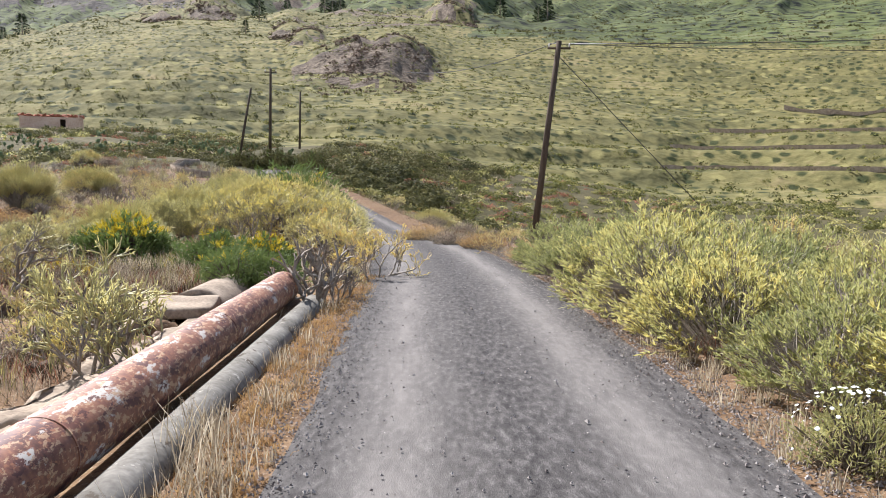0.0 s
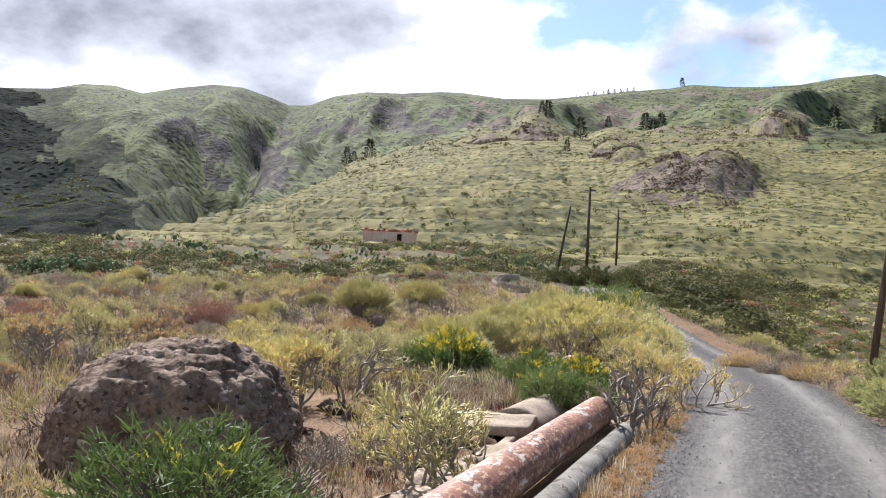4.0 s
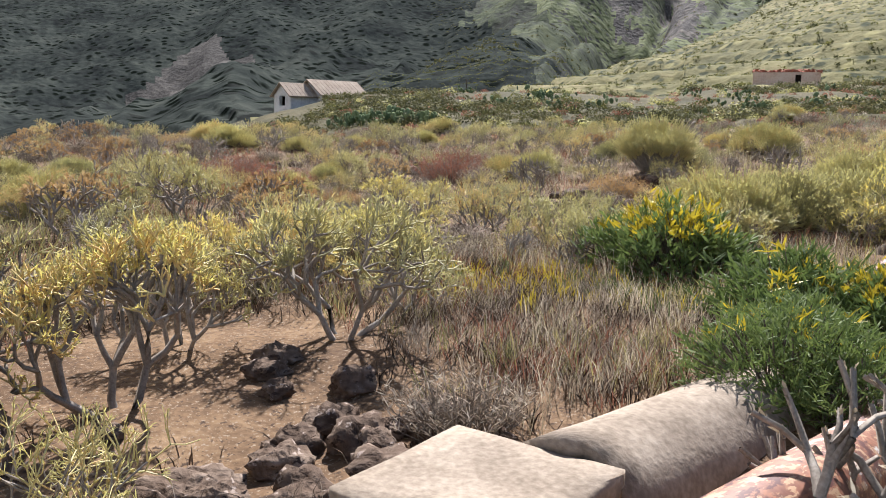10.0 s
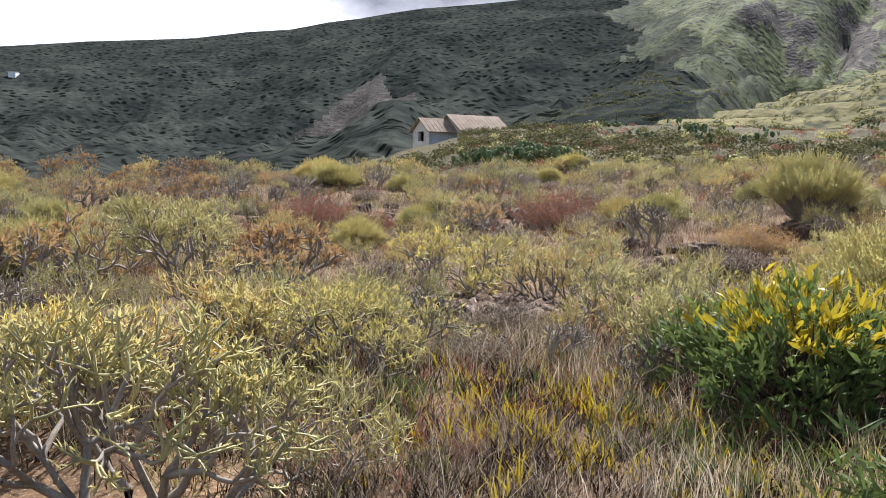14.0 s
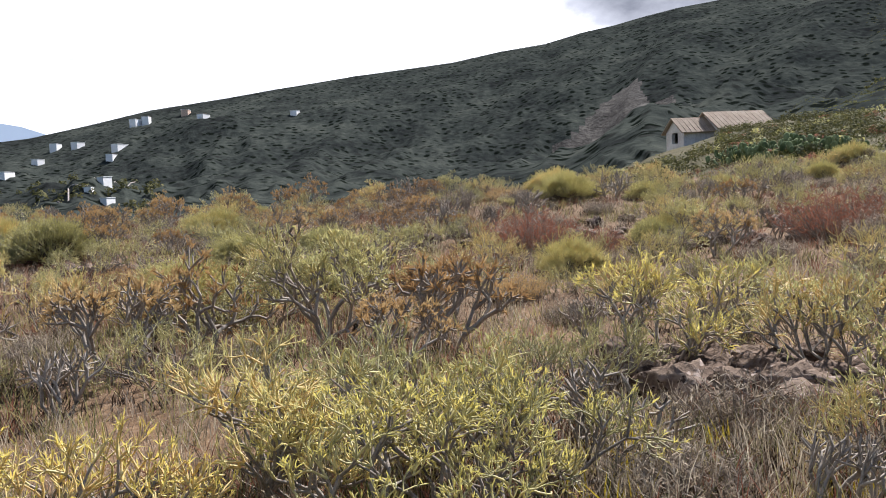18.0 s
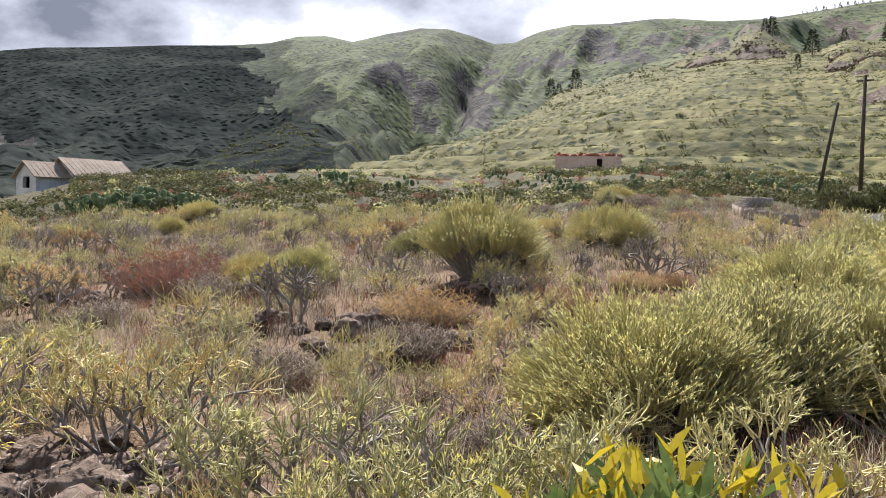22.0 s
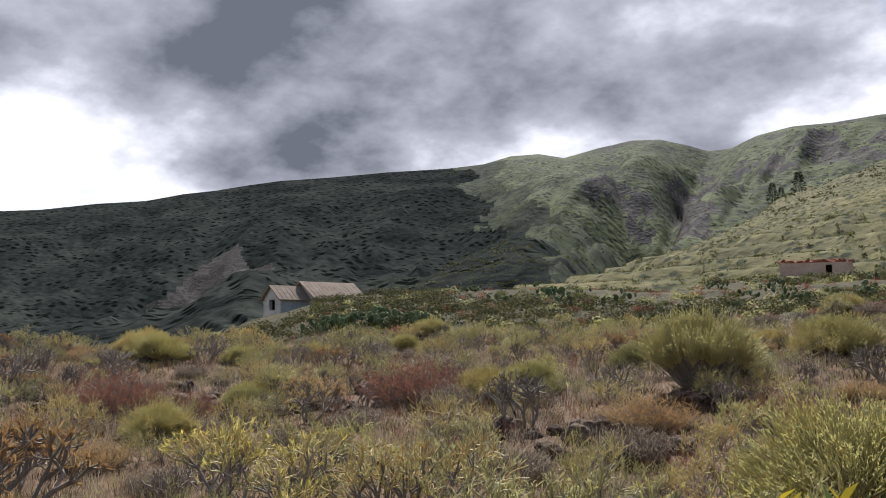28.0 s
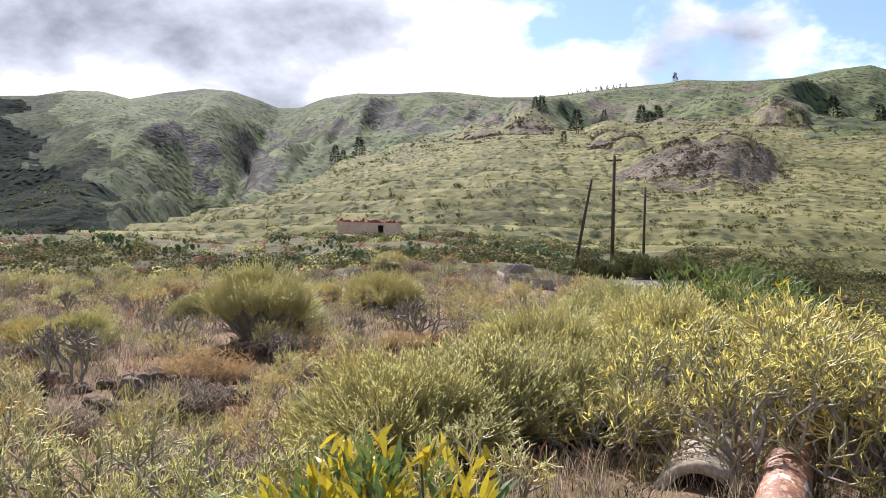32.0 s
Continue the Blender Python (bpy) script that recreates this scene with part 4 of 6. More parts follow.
# shrubs that stand out, by bearing and distance from the lookout
for az, r, kind, i, s in (
    (71.3, 8.3, "dry", 0, 1.25), (58.5, 7.6, "tab", 1, 1.15), (47.3, 7.2, "tab", 2, 1.0), (78.2, 9.3, "tree", 1, 1.05), (86.5, 9.0, "dry", 1, 1.2), (91, 8.5, "dry", 0, 1.1),
    (82.5, 10.5, "olive", 1, 1.1), (65.5, 6.2, "olive", 2, 0.75), (39, 5.6, "tab", 2, 1.0), (33, 5.0, "tab", 3, 0.95), (28, 4.7, "tab", 0, 0.9), (36, 4.3, "tab", 0, 0.85), (30.5, 4.2, "tab", 2, 0.8), (44, 5.0, "olive", 0, 0.75), (14, 4.6, "olive", 2, 0.7), (24, 5.4, "tab", 2, 0.85), (17, 5.4, "tab", 0, 0.9), (53, 5.6, "brush", 0, 0.8),
    (48, 4.2, "bare", 0, 0.6), (39, 3.7, "bare", 1, 0.55), (57, 4.4, "brush", 0, 0.7), (61, 5.2, "bare", 1, 0.7), (70, 5.4, "brush", 0, 0.8), (35, 7.0, "brush", 0, 0.9), (26, 6.2, "bare", 0, 0.8),
    (70, 3.6, "tab", 3, 0.85), (76, 3.9, "tab", 1, 0.95), (82, 4.3, "tab", 0, 1.0), (73, 4.9, "tab", 2, 0.9), (67, 4.4, "tab", 1, 0.8), (79, 5.3, "olive", 1, 1.0), (96, 3.6, "tab", 3, 0.95), (101, 3.9, "tab", 1, 1.0), (105, 4.6, "tab", 0, 1.1), (110, 4.2, "tab", 3, 1.0),
    (65.7, 17, "red", 0, 1.35), (61.5, 16.5, "red", 0, 0.85), (47.5, 16.5, "red", 0, 1.5), (44.5, 17.5, "brush", 0, 1.3), (33.2, 13, "orange", 0, 1.1), (40.8, 13.3, "bare", 0, 1.25), (54, 9.5, "tab", 2, 1.0),
    (16.0, 9.2, "dense", 2, 1.25), (21.5, 8.4, "dense", 0, 1.1), (11, 9.6, "dense", 2, 1.15), (8, 8.6, "olive", 2, 1.1), (12.5, 13.5, "dense", 0, 1.3), (6.5, 13, "dense", 1, 1.1),
    (1.5, 9.2, "tab", 3, 1.75), (-4, 9.0, "tab", 1, 1.7), (-1.5, 10.2, "tab", 1, 1.8), (4.5, 9.6, "tab", 3, 1.5), (-7, 9.6, "tab", 3, 1.8), (0, 8.4, "tab", 1, 1.3), (-10, 9.2, "tab", 1, 1.5), (5.5, 15.5, "dense", 2, 1.6), (3.5, 20, "olive", 1, 1.7), (8, 18, "dense", 1, 1.5), (10, 16, "olive", 0, 1.5), (22.5, 23, "dense", 1, 1.2), (10, 24, "olive", 0, 1.2), (18, 21, "olive", 1, 1.0),
    (27, 12, "tab", 2, 0.8), (37, 9.5, "olive", 1, 0.8), (45, 10.5, "olive", 2, 0.8), (30, 9.0, "olive", 0, 0.8), (70, 26, "olive", 0, 1.2), (52, 24, "olive", 1, 1.4), (45, 26, "olive", 2, 1.2), (38, 25, "olive", 0, 1.1),
):
    x, y = polar(az, r)
    plant(kind, i, x, y, s)
# the tall round spurge in the field
round_bush = tagged(fan_bush("round_spurge_bush", 131, 56, 1.6, LEAF_Y, BARK, 210, 12, 5, 0.05, 0.008, 1.0), "large round olive spurge bush with dark bare lower stems", "bush")
round_bush.matrix_world = pose(*polar(30.2, 16.2), gz(*polar(30.2, 16.2)) - 0.03, 0, 0, 40) @ Matrix.Scale(0.92, 4)
placed.append((*polar(30.2, 16.2), 1.3))
plant("green", 2, *polar(21.5, 3.8), 1.22, label="lush green bush topped with bright yellow leaves")
plant("green", 1, *polar(1.2, 17.5), 2.3, label="dark green broad bush at the roadside")

# beside the lane and the pipes
for x, y, kind, i, s in (
    (-2.55, 7.0, "tab", 0, 1.3), (-4.0, 4.6, "bare", 0, 0.75), (-1.55, 11.4, "bare", 1, 1.25), (-1.3, 11.9, "bare", 0, 0.7), (-2.95, 13.6, "green", 1, 0.85), (-3.3, 14.4, "green", 0, 0.6), (-3.7, 15.4, "green", 0, 0.85), (-2.9, 15.5, "green", 2, 0.8), (-2.5, 13.6, "green", 1, 0.75), (-4.0, 5.4, "green", 1, 1.2), (-2.95, 5.05, "bare", 0, 0.7), (-4.4, 3.9, "tab", 0, 0.7), (-3.4, 8.15, "tab", 3, 0.75), (-3.9, 7.4, "bare", 0, 0.6), (-3.5, 6.2, "bare", 1, 0.6),
    (-6.05, 10.75, "tree", 0, 1.1), (-6.1, 12.65, "tree", 1, 1.0), (-6.9, 11.7, "tree", 0, 0.8), (-4.3, 9.6, "olive", 1, 0.9), (-4.5, 8.9, "brush", 0, 0.9), (-8.7, 9.2, "olive", 0, 1.1), (-8.3, 10.6, "tab", 2, 1.2), (-6.3, 13.6, "olive", 1, 0.9), (-4.1, 11.9, "brush", 0, 0.8), (-1.0, 14.6, "tab", 3, 1.0), (-1.6, 16.2, "tab", 0, 1.1), (-2.3, 18.0, "tab", 1, 1.2),
    (-2.5, 20.2, "tab", 2, 1.3), (-2.9, 22.5, "tab", 3, 1.5), (-3.1, 24.6, "dense", 0, 1.4), (-3.4, 27.4, "dense", 2, 1.6), (-4.0, 29.6, "dense", 0, 1.75), (-4.9, 31.2, "dense", 2, 1.7), (-3.4, 15.8, "olive", 0, 0.8), (-3.7, 3.2, "tab", 2, 0.6), (-4.6, 2.6, "tab", 1, 0.7),
    (3.1, 9.0, "lane", 1, 1.1), (3.5, 7.3, "lane", 0, 1.0), (3.0, 6.3, "lane", 2, 0.9), (3.9, 5.6, "lane", 0, 1.2), (4.9, 6.6, "tab", 1, 1.3), (2.9, 11.0, "olive", 1, 1.0), (3.8, 10.2, "lane", 2, 1.2), (3.1, 13.4, "olive", 0, 1.0),
    (2.75, 8.3, "lane", 2, 1.1), (2.9, 10.0, "lane", 0, 1.25), (2.7, 12.0, "lane", 2, 1.15), (3.4, 13.0, "lane", 1, 1.35), (2.6, 14.2, "lane", 0, 1.1), (4.3, 11.4, "lane", 0, 1.4), (3.4, 15.6, "lane", 2, 1.2), (2.5, 17.6, "lane", 0, 1.0),
    (4.6, 8.6, "lane", 2, 1.2), (2.4, 16, "lane", 1, 0.8), (2.0, 18.5, "orange", 0, 0.9), (1.6, 20.5, "olive", 2, 0.9), (1.2, 23, "orange", 0, 1.0), (3.2, 4.2, "lane", 0, 0.6), (5.2, 10.5, "tab", 0, 1.3), (2.6, 14.6, "brush", 0, 0.9),
    (0.4, 25.5, "brush", 0, 1.1), (-0.4, 28, "orange", 0, 1.1), (4.4, 13, "tab", 2, 1.2), (4.0, 16.5, "olive", 1, 1.2), (3.2, 19.5, "brush", 0, 1.2), (5.6, 15, "tab", 3, 1.2), (-1.35, 12.6, "olive", 1, 0.6), (-5.4, 5.2, "olive", 0, 0.8),
):
    plant(kind, i, x, y, s)

# the rest of the field
frnd = random.Random(5)
KINDS = [("olive", 0), ("olive", 1), ("olive", 2), ("tab", 0), ("tab", 2), ("brush", 0), ("brush", 0), ("dense", 1), ("bare", 0), ("olive", 0), ("bare", 1), ("dry", 0), ("orange", 0)]
count = 0
while count < 520:
    az, r = frnd.uniform(-16, 118), 6 + 29 * frnd.random() ** 0.75
    x, y = polar(az, r)
    if y < 3 or abs(x - float(np.interp(y, ROAD_Y, ROAD_X))) < 2.4 or (x + 7.5) ** 2 + (y - 11) ** 2 < 3.2 or (-5.6 < x < -1.0 and y < 22) or (x + 6.35) ** 2 + (y - 8.63) ** 2 < 4:
        continue
    if 11.2 < az < 16.2 and r > 22:
        continue
    kind, i = frnd.choice(KINDS)
    if az > 72 and r > 18 and frnd.random() < 0.5:
        kind, i = "dry", frnd.randint(0, 1)
    s = frnd.uniform(0.42, 0.9) * (1 + 0.010 * r)
    if any((x - a) ** 2 + (y - b) ** 2 < (0.42 * (s + c)) ** 2 for a, b, c in placed):
        continue
    plant(kind, i, x, y, s)
    count += 1
for az, r, s in ((98, 28, 1.1), (92, 30, 1.1), (88, 29, 1.2), (84, 30, 1.0), (79, 31, 1.3), (76, 30, 0.9), (72, 31, 1.0), (69, 30, 0.8), (95, 24, 1.0), (101, 25, 1.2)):
    plant("dry", int(az) % 2, *polar(az, r), s)
# thick dark scrub placed to hide the lane's cut end from the camera
for x, y, k in ((-8.4, 51.6, 1.15), (-10.2, 52.0, 1.0), (-6.9, 51.4, 1.05), (-9.4, 54.0, 1.4), (-7.4, 54.0, 1.3), (-11.6, 54.4, 1.2), (-5.6, 51.0, 1.0)):
    plant("scrub", 0, x, y, k)
for ob in HOME:
    for o in (*ob.children_recursive, ob):
        bpy.data.objects.remove(o)


# ---- ground cover ----
def tufts(name, label, spots, material, rnd, blades, height, width, lean=0.5, category="grass"):
    vs, fs = [], []
    for x, y, z, s in spots:
        for _ in range(blades):
            a, k = rnd.uniform(0, 6.283), rnd.uniform(0, 0.16) * s
            bx, by = x + math.cos(a) * k, y + math.sin(a) * k
            h = height * s * rnd.uniform(0.45, 1.1)
            ox, oy = rnd.gauss(0, lean) * h, rnd.gauss(0, lean) * h
            b2 = rnd.uniform(0, 3.14)
            wx, wy = math.cos(b2) * width * 0.5, math.sin(b2) * width * 0.5
            i = len(vs)
            vs += [(bx - wx, by - wy, z - 0.03), (bx + wx, by + wy, z - 0.03), (bx + ox * 0.45 + wx, by + oy * 0.45 + wy, z + h * 0.6), (bx + ox * 0.45 - wx, by + oy * 0.45 - wy, z + h * 0.6), (bx + ox, by + oy, z + h)]
            fs += [(i, i + 1, i + 2, i + 3), (i + 3, i + 2, i + 4)]
    me = bpy.data.meshes.new(name)
    me.from_pydata(vs, [], fs)
    me.materials.append(material)
    return tagged(new(name, me), label, category, kind="stuff")


HEAP = polar(52, 6.9)


def bare_spot(x, y, rnd):
    """Round the boulder, the stone heap and the worn patch of orange soil little grows."""
    return (x + 6.35) ** 2 + (y - 8.63) ** 2 < 2.2 or (x + 6.5) ** 2 + (y - 11.5) ** 2 < 4.6 * (0.35 + 0.65 * rnd.random()) or (x - HEAP[0]) ** 2 + (y - HEAP[1]) ** 2 < 0.9


def spots(rnd, n, clump_seed, keep, rmax=36, lo=0.8):
    xs, ys = [], []
    while len(xs) < n:
        az, r = rnd.uniform(-30, 125), lo + (rmax - lo) * rnd.random() ** 0.62
        x, y = polar(az, r)
        if abs(x - float(np.interp(y, ROAD_Y, ROAD_X))) < 1.75 or (-3.4 < x < -1.3 and y < 12) or noise.noise(Vector((x * 0.35, y * 0.35, clump_seed))) < keep or bare_spot(x, y, rnd):
            continue
        xs.append(x)
        ys.append(y)
    # the slope left of the lane before the lookout, and the far verge
    m = n // 3
    for _ in range(m):
        x, y = rnd.uniform(-16, -3.2), rnd.uniform(0.5, 13)
        if rnd.random() < 0.35:
            x, y = rnd.uniform(2.2, 12), rnd.uniform(2, 40)
        if bare_spot(x, y, rnd) or noise.noise(Vector((x * 0.35, y * 0.35, clump_seed))) < keep:
            continue
        if abs(x - float(np.interp(y, ROAD_Y, ROAD_X))) < 1.8:
            continue
        xs.append(x)
        ys.append(y)
    for _ in range(n // 9):
        x, y = rnd.uniform(-9.5, -3.6), rnd.uniform(12.6, 17.5)
        if bare_spot(x, y, rnd) or noise.noise(Vector((x * 0.6, y * 0.6, clump_seed))) < keep:
            continue
        xs.append(x)
        ys.append(y)
    zs = land(np.array(xs), np.array(ys))
    return [(x, y, float(z), rnd.uniform(0.6, 1.25)) for x, y, z in zip(xs, ys, zs)]


g = random.Random(8)
# dark tufts added to stand in for shade between the shrubs
tufts("dark_litter_cover", "dark brown tufts standing in for shade between the shrubs", spots(g, 7000, 2.9, -0.3), SHADE_TUFT, g, 12, 0.15, 0.009, 0.8, "litter")
tufts("grey_brush_cover", "low grey-brown dry brush covering the field", spots(g, 7600, 1.3, -0.22), GREYBRUSH, g, 18, 0.23, 0.0045, 0.5, "brush")
tufts("dry_grass", "tufts of straw-coloured dry grass", spots(g, 3600, 7.7, -0.02), STRAW, g, 15, 0.30, 0.0042, 0.32)
tufts("herbs", "low yellow-green herbs between the shrubs", spots(g, 4200, 4.1, -0.04), HERB, g, 14, 0.25, 0.0065, 0.4, "herbs")
tufts("red_brush_cover", "patches of low reddish-brown dry brush", spots(g, 3000, 9.4, 0.05), DRY_R, g, 14, 0.24, 0.006, 0.55, "brush")


def verge():
    sp = []
    for _ in range(420):
        y = g.uniform(0.5, 26)
        side = g.choice((-1, 1, 1))
        x = float(np.interp(y, ROAD_Y, ROAD_X)) + side * g.uniform(1.45, 2.15)
        sp.append((x, y, gz(x, y), g.uniform(0.25, 0.75)))
    for x, y, s in ((-1.22, 4.6, 1.5), (-1.3, 4.9, 1.4), (-1.15, 4.3, 1.1), (-1.35, 5.3, 1.1), (-1.25, 3.6, 1.0), (-1.4, 3.2, 1.1), (-1.2, 6.2, 0.8), (-1.32, 2.5, 0.9), (-1.28, 7.4, 0.7)):
        sp += [(x + g.gauss(0, 0.06), y + g.gauss(0, 0.08), gz(x, y), s) for _ in range(4)]
    tufts("verge_grass", "dry golden grass tufts along the lane's edge", sp, STRAW, g, 16, 0.27, 0.006, 0.3)


verge()
tufts("yellow_herbs", "low herbs with bright yellow leaf tips", [(x, y, gz(x, y), g.uniform(0.4, 1.0)) for x, y in [(g.gauss(-6.3, 0.75), g.gauss(15.0, 0.55)) for _ in range(60)] + [(g.gauss(-6.9, 0.9), g.gauss(16.2, 0.4)) for _ in range(40)] + [(g.uniform(-5, -3.4), g.uniform(15, 18)) for _ in range(30)] + [(g.gauss(-2.95, 0.1), g.gauss(3.72, 0.06)) for _ in range(14)]], LEAF_GY, g, 12, 0.24, 0.011, 0.35, "herbs")
tufts("green_herbs", "fresh green narrow-leaved herbs", [(x, y, gz(x, y), g.uniform(0.5, 1.1)) for x, y in [(g.gauss(-5.2, 0.5), g.gauss(15.8, 0.4)) for _ in range(40)] + [(g.gauss(-7.6, 0.8), g.gauss(15.2, 0.5)) for _ in range(40)]], LEAF_G, g, 18, 0.2, 0.011, 0.45, "herbs")
tufts("verge_litter", "withered orange-brown weeds between pipe and lane", [(x, y, gz(x, y), g.uniform(0.3, 0.8)) for x, y in [(g.uniform(-1.55, -0.9), g.uniform(1, 15)) for _ in range(900)]], DRY_O, g, 12, 0.10, 0.007, 1.0, "weeds")


def clumps(name, label, pts, material, rnd, n, flat=0.75, category="shrubs", size=1.0):
    """Many far shrubs, each a loose ball of leaf faces."""
    vs, fs = [], []
    for x, y, z, s in pts:
        for _ in range(n):
            a, e = rnd.uniform(0, 6.283), math.asin(rnd.uniform(-0.1, 1))
            k = s * rnd.uniform(0.55, 1.05)
            p = Vector((x + math.cos(a) * math.cos(e) * k, y + math.sin(a) * math.cos(e) * k, z + math.sin(e) * k * flat))
            o = Vector((math.cos(a) * math.cos(e) + rnd.gauss(0, 0.45), math.sin(a) * math.cos(e) + rnd.gauss(0, 0.45), math.sin(e) + 0.3 + rnd.gauss(0, 0.3))).normalized()
            u = o.cross(Vector((rnd.gauss(0, 1), rnd.gauss(0, 1), rnd.gauss(0, 1)))).normalized()
            w = o.cross(u)
            q = s * rnd.uniform(0.22, 0.42) * size
            i = len(vs)
            vs += [p + u * q, p - u * q * 0.5 + w * q * 0.8, p - u * q * 0.5 - w * q * 0.8]
            fs.append((i, i + 1, i + 2))
    me = bpy.data.meshes.new(name)
    me.from_pydata([tuple(v) for v in vs], [], fs)
    me.materials.append(material)
    return tagged(new(name, me), label, category, kind="stuff")


def scatter(rnd, n, az0, az1, r0, r1, s0, s1, power=1.0, keep=-1.0, seed=0.0):
    xs, ys, ss = [], [], []
    while len(xs) < n:
        az, r = rnd.uniform(az0, az1), r0 + (r1 - r0) * rnd.random() ** power
        x, y = polar(az, r)
        if r < 90 and abs(x - float(np.interp(y, ROAD_Y, ROAD_X))) < 2.3 or 11.2 < az < 16.2 and 24 < r < 40 or 54 < az < 60 and 48 < r < 80:
            continue
        if noise.noise(Vector((x * 0.04, y * 0.04, seed))) < keep:
            continue
        xs.append(x)
        ys.append(y)
        ss.append(rnd.uniform(s0, s1))
    zs = land(np.array(xs), np.array(ys))
    return [(x, y, float(z), s) for x, y, z, s in zip(xs, ys, zs, ss)]


c = random.Random(12)
clumps("bank_scrub", "dark green scrub and cactus covering the bank", scatter(c, 1700, -9, 60, 37, 76, 0.25, 0.8, 1.0, -0.3, 5.0), LEAF_D, c, 80, 0.75, size=0.36)
clumps("bank_scrub_light", "yellow-green shrubs dotted over the bank", scatter(c, 420, -20, 66, 31, 76, 0.2, 0.6), SHRUB, c, 90, 0.75, size=0.42)
clumps("bank_olive", "olive bushes along the bank", scatter(c, 160, -12, 64, 32, 74, 0.25, 0.7), LEAF_O, c, 100, 0.75, size=0.36)
clumps("bank_straw", "patches of dry yellow growth on the bank", scatter(c, 240, -14, 68, 31, 74, 0.15, 0.4), STRAW, c, 60, 0.6, size=0.5)
clumps("bank_brown", "brown dried bushes on the bank", scatter(c, 420, -24, 68, 31, 74, 0.2, 0.55), DRY_R, c, 70, 0.65, size=0.42)
clumps("hill_scrub", "yellow-green scrub over the sunny terraced hill", scatter(c, 15000, -32, 50, 78, 430, 0.25, 0.8, 0.85), SHRUB, c, 14, 0.55, size=0.75)
clumps("hill_scrub_dark", "dark green bushes on the terraced hill", scatter(c, 6500, -32, 50, 78, 500, 0.25, 0.8, 0.9, -0.3, 2.0), LEAF_D, c, 14, 0.6, size=0.75)
crags = []
for a0, w, r0, h in BLUFFS:
    crags += scatter(c, 70, a0 - w * 1.15, a0 + w * 1.15, r0 * 0.95, r0 * 1.12, 0.0015 * r0, 0.006 * r0, 1.0, -0.1, a0)
clumps("crag_rocks", "rough dark outcrops of volcanic rock on the hill", crags, BASALT, c, 20, 0.7, "rocks", size=0.9)
clumps("far_scrub", "scattered dark bushes on the far slopes", scatter(c, 9000, -30, 46, 300, 1420, 0.8, 2.4, 0.8), LEAF_D, c, 8, 0.55)
clumps("ravine_scrub", "dark overgrown bank above the ravine", scatter(c, 200, -20, 2, 30, 66, 0.4, 1.3, 1.0, -0.1, 8.0), LEAF_D, c, 150, 0.7, size=0.34)
clumps("ravine_olive", "olive bushes by the ravine", scatter(c, 520, -42, 0, 24, 80, 0.25, 0.8), SHRUB, c, 80, 0.7, size=0.42)
clumps("ravine_straw", "dry yellow growth along the ravine's edge", scatter(c, 300, -42, -4, 24, 80, 0.2, 0.5), LEAF_O, c, 60, 0.6, size=0.45)


# ---- stones and boulders ----
def stone_buf(seed, rx, ry, rz, sub=3, rough=0.22, freq=1.4):
    bm = bmesh.new()
    bmesh.ops.create_icosphere(bm, subdivisions=sub, radius=1)
    o = Vector((seed * 3.1, seed * 1.7, seed * 0.9))
    for v in bm.verts:
        p = v.co.normalized()
        k = 1 + rough * noise.fractal(p * freq + o, 0.9, 2.1, 5) + (0.10 if sub < 6 else 0.03) * abs(noise.noise(p * 3.1 + o))
        if sub > 5:
            k += 0.03 * noise.fractal(p * 8 + o, 0.8, 2.2, 4) - 0.035 * max(0, noise.noise(p * 19 + o)) - 0.05 * max(0, 1 - abs(noise.noise(p * 1.3 + o)) * 14)
        v.co = Vector((p.x * rx * k, p.y * ry * k, max(p.z, -0.55) * rz * k))
    b = Buf()
    b.add([v.co.copy() for v in bm.verts], [tuple(v.index for v in f.verts) for f in bm.faces])
    bm.free()
    return b


def great_boulder():
    """A squarish weathered boulder with ledges across its crown and a hollow side."""
    bm = bmesh.new()
    bmesh.ops.create_icosphere(bm, subdivisions=6, radius=1)
    o = Vector((12.4, 6.8, 3.6))
    for v in bm.verts:
        p = v.co.normalized()
        q = p / (abs(p.x) ** 2.7 + abs(p.y) ** 2.7 + abs(p.z) ** 2.7) ** (1 / 2.7)
        k = 1 + 0.10 * noise.fractal(p * 1.1 + o, 0.9, 2.1, 4) + 0.04 * noise.fractal(p * 7 + o, 0.8, 2.2, 4) + 0.028 * noise.noise(Vector((p.x, p.y, p.z * 1.7)) * 17 + o) - 0.035 * max(0, noise.noise(p * 24 + o))
        k -= 0.07 * max(0, 1 - abs(noise.noise(Vector((p.x * 1.6, p.y * 1.6, p.z * 3.4)) + o)) * 11) * (0.4 + 0.6 * max(p.z, 0))
        k -= 0.12 * math.exp(-((p.x - 0.35) ** 2 + (p.y + 0.8) ** 2 + (p.z + 0.15) ** 2) / 0.16)
        taper = 1 - 0.16 * max(0, p.z) - 0.12 * max(0, -p.z)
        v.co = Vector((q.x * 1.42 * k * taper, q.y * 1.3 * k * taper, max(q.z, -0.9) * 1.12 * k + 0.12 * q.x))
    b = Buf()
    b.add([v.co.copy() for v in bm.verts], [tuple(v.index for v in f.verts) for f in bm.faces])
    bm.free()
    return part("boulder", b, BASALT)


boulder = great_boulder()
boulder.matrix_world = pose(-6.35, 8.63, -0.12, 0, 0, 20)
tagged(boulder, "huge rounded brown pitted volcanic boulder", "boulder")

